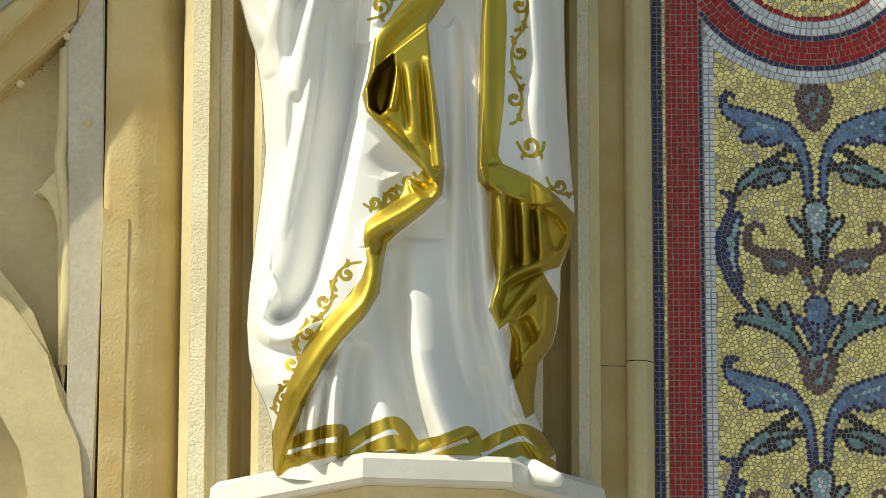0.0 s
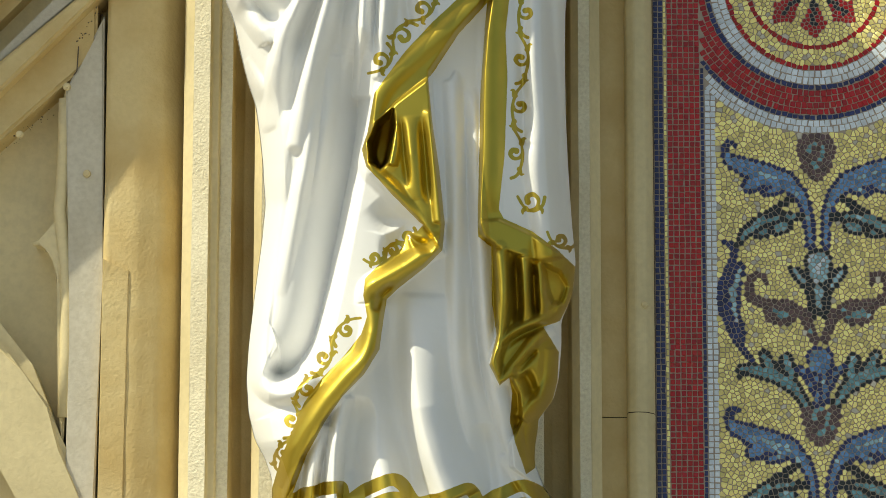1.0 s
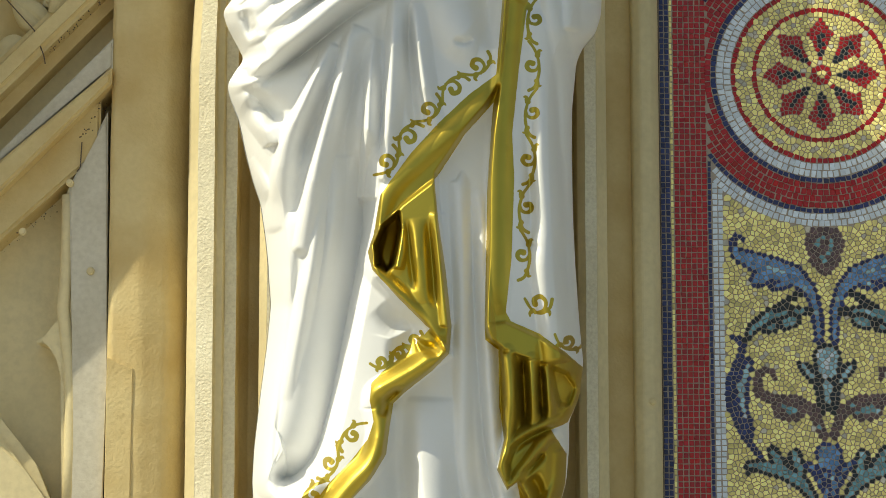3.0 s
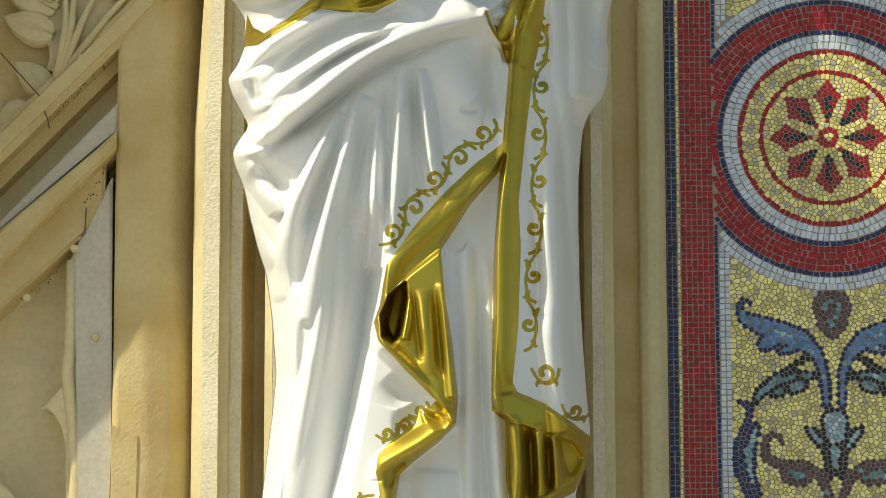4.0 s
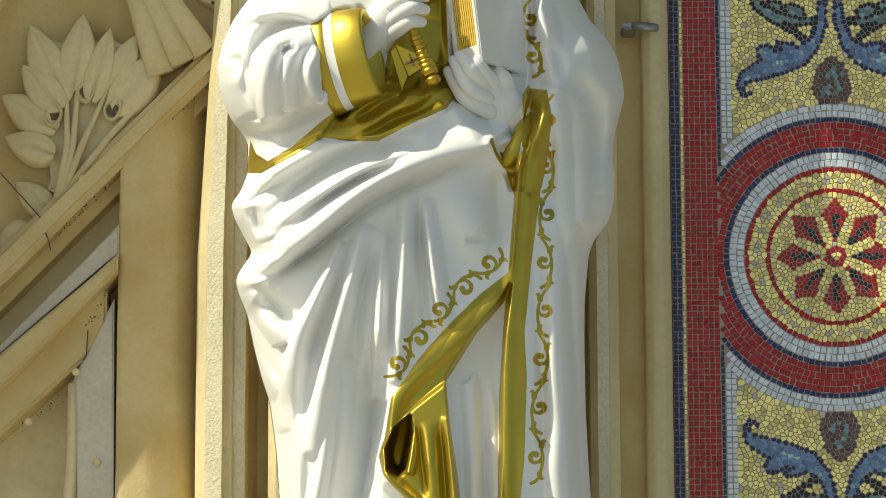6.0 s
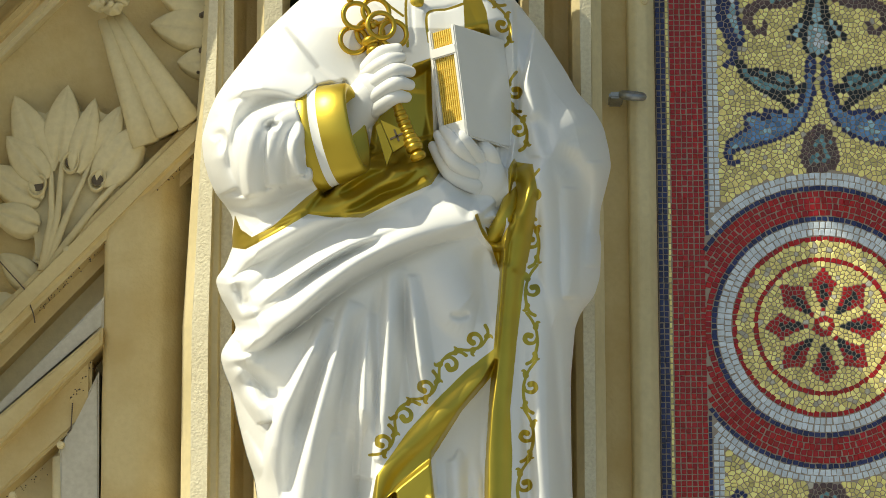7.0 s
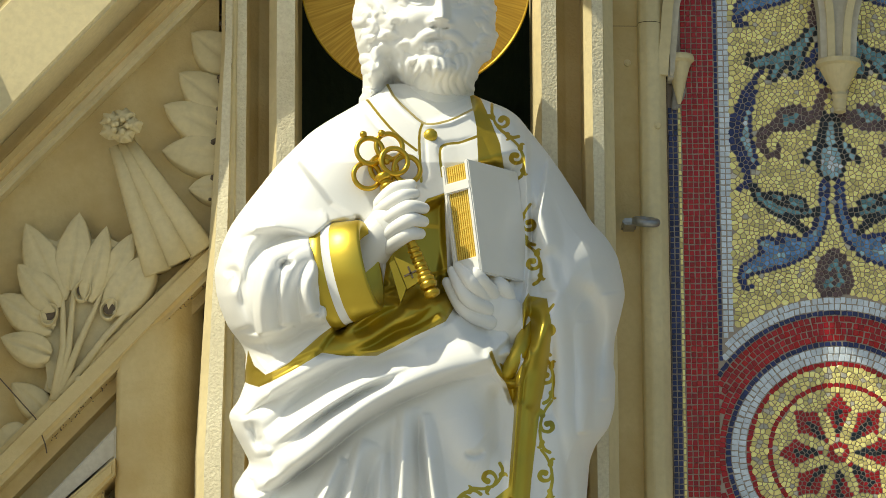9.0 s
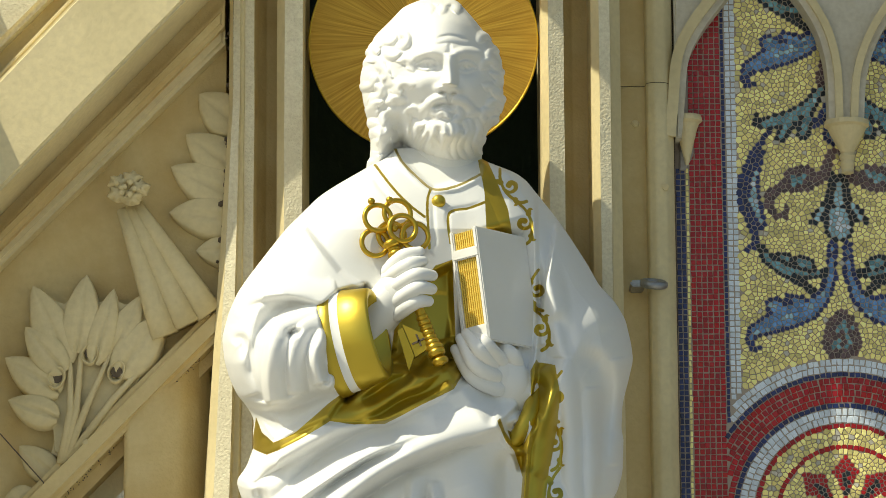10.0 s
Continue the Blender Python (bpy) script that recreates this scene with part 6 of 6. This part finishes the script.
nt.links.new(bp.outputs[0], b.inputs["Normal"])
halo = tagged(new("halo"), "round gold painted disc halo behind the head", "halo")
bm = bmesh.new()
HC, HR = Vector((-0.079, -0.1, 2.243)), 0.21
m = Matrix.Translation(HC) @ Matrix.Rotation(radians(90), 4, "X")
bmesh.ops.create_cone(bm, cap_ends=True, segments=96, radius1=HR, radius2=HR, depth=0.008, matrix=m)
part("disc", bm, HALO, halo)
bm = bmesh.new()
ring = [[bm.verts.new(HC + Vector(((HR + 0.0025 * math.cos(b)) * math.cos(a), 0.005 * math.sin(b), (HR + 0.0025 * math.cos(b)) * math.sin(a)))) for b in np.linspace(0, 2 * math.pi, 10, endpoint=False)] for a in np.linspace(0, 2 * math.pi, 120, endpoint=False)]
for i in range(120):
    for j in range(10):
        bm.faces.new((ring[i][j], ring[i - 1][j], ring[i - 1][j - 1], ring[i][j - 1]))
part("rim", bm, GOLD, halo, smooth=True)
bm = bmesh.new()
box(bm, -0.085, -0.06, -0.22, 0.34, 2.12, 2.14)
part("bracket", bm, STEEL, halo)

# ---- book ----
book = tagged(new("book"), "closed white book with gilded page edges in the statue's arm", "book")
bo = Vector((0.011, -0.558, 1.803))
ba = Vector((0.088, 0.133, 0.006)).normalized()
bd = Vector((0.02, -0.008, -0.185)).normalized()
bd = (bd - ba * bd.dot(ba)).normalized()
bs = bd.cross(ba).normalized()
if bs.x > 0:
    bs = -bs
BW, BH, BT = 0.158, 0.2, 0.052


def slab_on(bm, a0, a1, s0, s1, h0, h1, bevel=0.002):
    t = bmesh.new()
    box(t, a0, a1, s0, s1, h0, h1, bevel)
    for v in t.verts:
        v.co = bo + ba * v.co.x + bs * v.co.y + bd * v.co.z
    merge(bm, t)


for nm, s0, s1 in (("front_cover", -0.002, 0.006), ("back_cover", BT - 0.006, BT + 0.002)):
    bm = bmesh.new()
    slab_on(bm, -0.002, BW, s0, s1, 0, BH)
    part(nm, bm, WHITE, book)
bm = bmesh.new()
slab_on(bm, 0.006, BW - 0.006, 0.006, BT - 0.006, 0.006, BH - 0.006)
part("page_block", bm, PAGES, book, "gilded page edges")
for k in range(9):
    bm = bmesh.new()
    s = 0.009 + k * 0.0042
    slab_on(bm, 0.0025, 0.0075, s, s + 0.0026, 0.004, BH - 0.004, 0.0006)
    part("page_edge", bm, PAGES, book)
for h0, h1 in ((0.034, 0.052), (BH - 0.03, BH - 0.004)):
    bm = bmesh.new()
    slab_on(bm, -0.003, 0.012, -0.001, BT + 0.001, h0, h1)
    part("clasp_band", bm, WHITE, book)

# ---- key ----
key = tagged(new("key"), "large ornate gold key held upright by the statue", "key")


def torus(bm, c, r, q, normal, n=32, k=10):
    z = Vector(normal).normalized()
    a = z.orthogonal().normalized()
    b = z.cross(a)
    c = Vector(c)
    ring = [[bm.verts.new(c + (a * math.cos(u) + b * math.sin(u)) * (r + q * math.cos(w)) + z * (q * math.sin(w))) for w in np.linspace(0, 2 * math.pi, k, endpoint=False)] for u in np.linspace(0, 2 * math.pi, n, endpoint=False)]
    for i in range(n):
        for j in range(k):
            bm.faces.new((ring[i][j], ring[i - 1][j], ring[i - 1][j - 1], ring[i][j - 1]))


for c in ((-0.154, -0.570, 1.815), (-0.121, -0.560, 1.825), (-0.112, -0.580, 1.795), (-0.091, -0.570, 1.783), (-0.159, -0.570, 1.772), (-0.131, -0.560, 1.786)):
    bm = bmesh.new()
    torus(bm, c, 0.023, 0.0045, (0.25, -1, 0.1))
    part("bow_ring", bm, GOLD, key, smooth=True)
for c in ((-0.165, -0.570, 1.844), (-0.134, -0.570, 1.846), (-0.126, -0.580, 1.795)):
    bm = bmesh.new()
    bmesh.ops.create_icosphere(bm, subdivisions=2, radius=0.0065, matrix=Matrix.Translation(c))
    part("bead", bm, GOLD, key, smooth=True)
k0, k1 = Vector((-0.132, -0.575, 1.773)), Vector((-0.047, -0.585, 1.559))
kd = (k1 - k0).normalized()
bm = bmesh.new()
mk = Matrix.Translation((k0 + k1) / 2) @ kd.to_track_quat("Z", "Y").to_matrix().to_4x4()
bmesh.ops.create_cone(bm, cap_ends=True, segments=20, radius1=0.0085, radius2=0.0085, depth=(k1 - k0).length, matrix=mk)
part("shank", bm, GOLD, key, smooth=True)
for t, r in ((0.02, 0.013), (0.06, 0.009), (0.1, 0.012), (0.62, 0.009), (0.66, 0.0095), (0.7, 0.0095), (0.74, 0.0095), (0.78, 0.0095), (0.82, 0.0105), (0.86, 0.0125), (0.9, 0.013), (0.97, 0.012)):
    bm = bmesh.new()
    torus(bm, k0 + (k1 - k0) * t, r * 0.62, r * 0.6, kd, 20, 8)
    part("collar", bm, GOLD, key, smooth=True)
bm = bmesh.new()
for tri in (((-0.062, -0.585, 1.592), (-0.091, -0.585, 1.573), (-0.113, -0.585, 1.629), (-0.079, -0.585, 1.613)), ((-0.093, -0.582, 1.575), (-0.102, -0.582, 1.550), (-0.121, -0.582, 1.618), (-0.113, -0.582, 1.624))):
    t = bmesh.new()
    prism(t, tri, lambda p, k: (p[0], p[1] + (0.012 if k else 0), p[2]))
    merge(bm, t)
part("bit", bm, GOLD, key)
# bit is not cut through: raised dark bars imitate the shaded slots
for tri in (((-0.075, -0.588, 1.603), (-0.096, -0.588, 1.593), (-0.097, -0.588, 1.596), (-0.076, -0.588, 1.606)), ((-0.083, -0.588, 1.591), (-0.091, -0.588, 1.611), (-0.088, -0.588, 1.612), (-0.080, -0.588, 1.592))):
    bm = bmesh.new()
    prism(bm, tri, lambda p, k: (p[0], p[1] + (0.012 if k else 0), p[2]))
    part("slot", bm, DIRT_SHADE, key)

# ---- ring bolt ----
eye_bolt = tagged(new("ring_bolt"), "grey galvanised steel ring bolt in the wall beside the niche", "bolt")
bm = bmesh.new()
torus(bm, (0.338, -0.1, 1.787), 0.0195, 0.0075, (0.1, -0.35, 1))
part("ring", bm, STEEL, eye_bolt, smooth=True)
bm = bmesh.new()
box(bm, 0.296, 0.322, -0.108, -0.03, 1.781, 1.793, 0.003)
part("shank", bm, STEEL, eye_bolt)
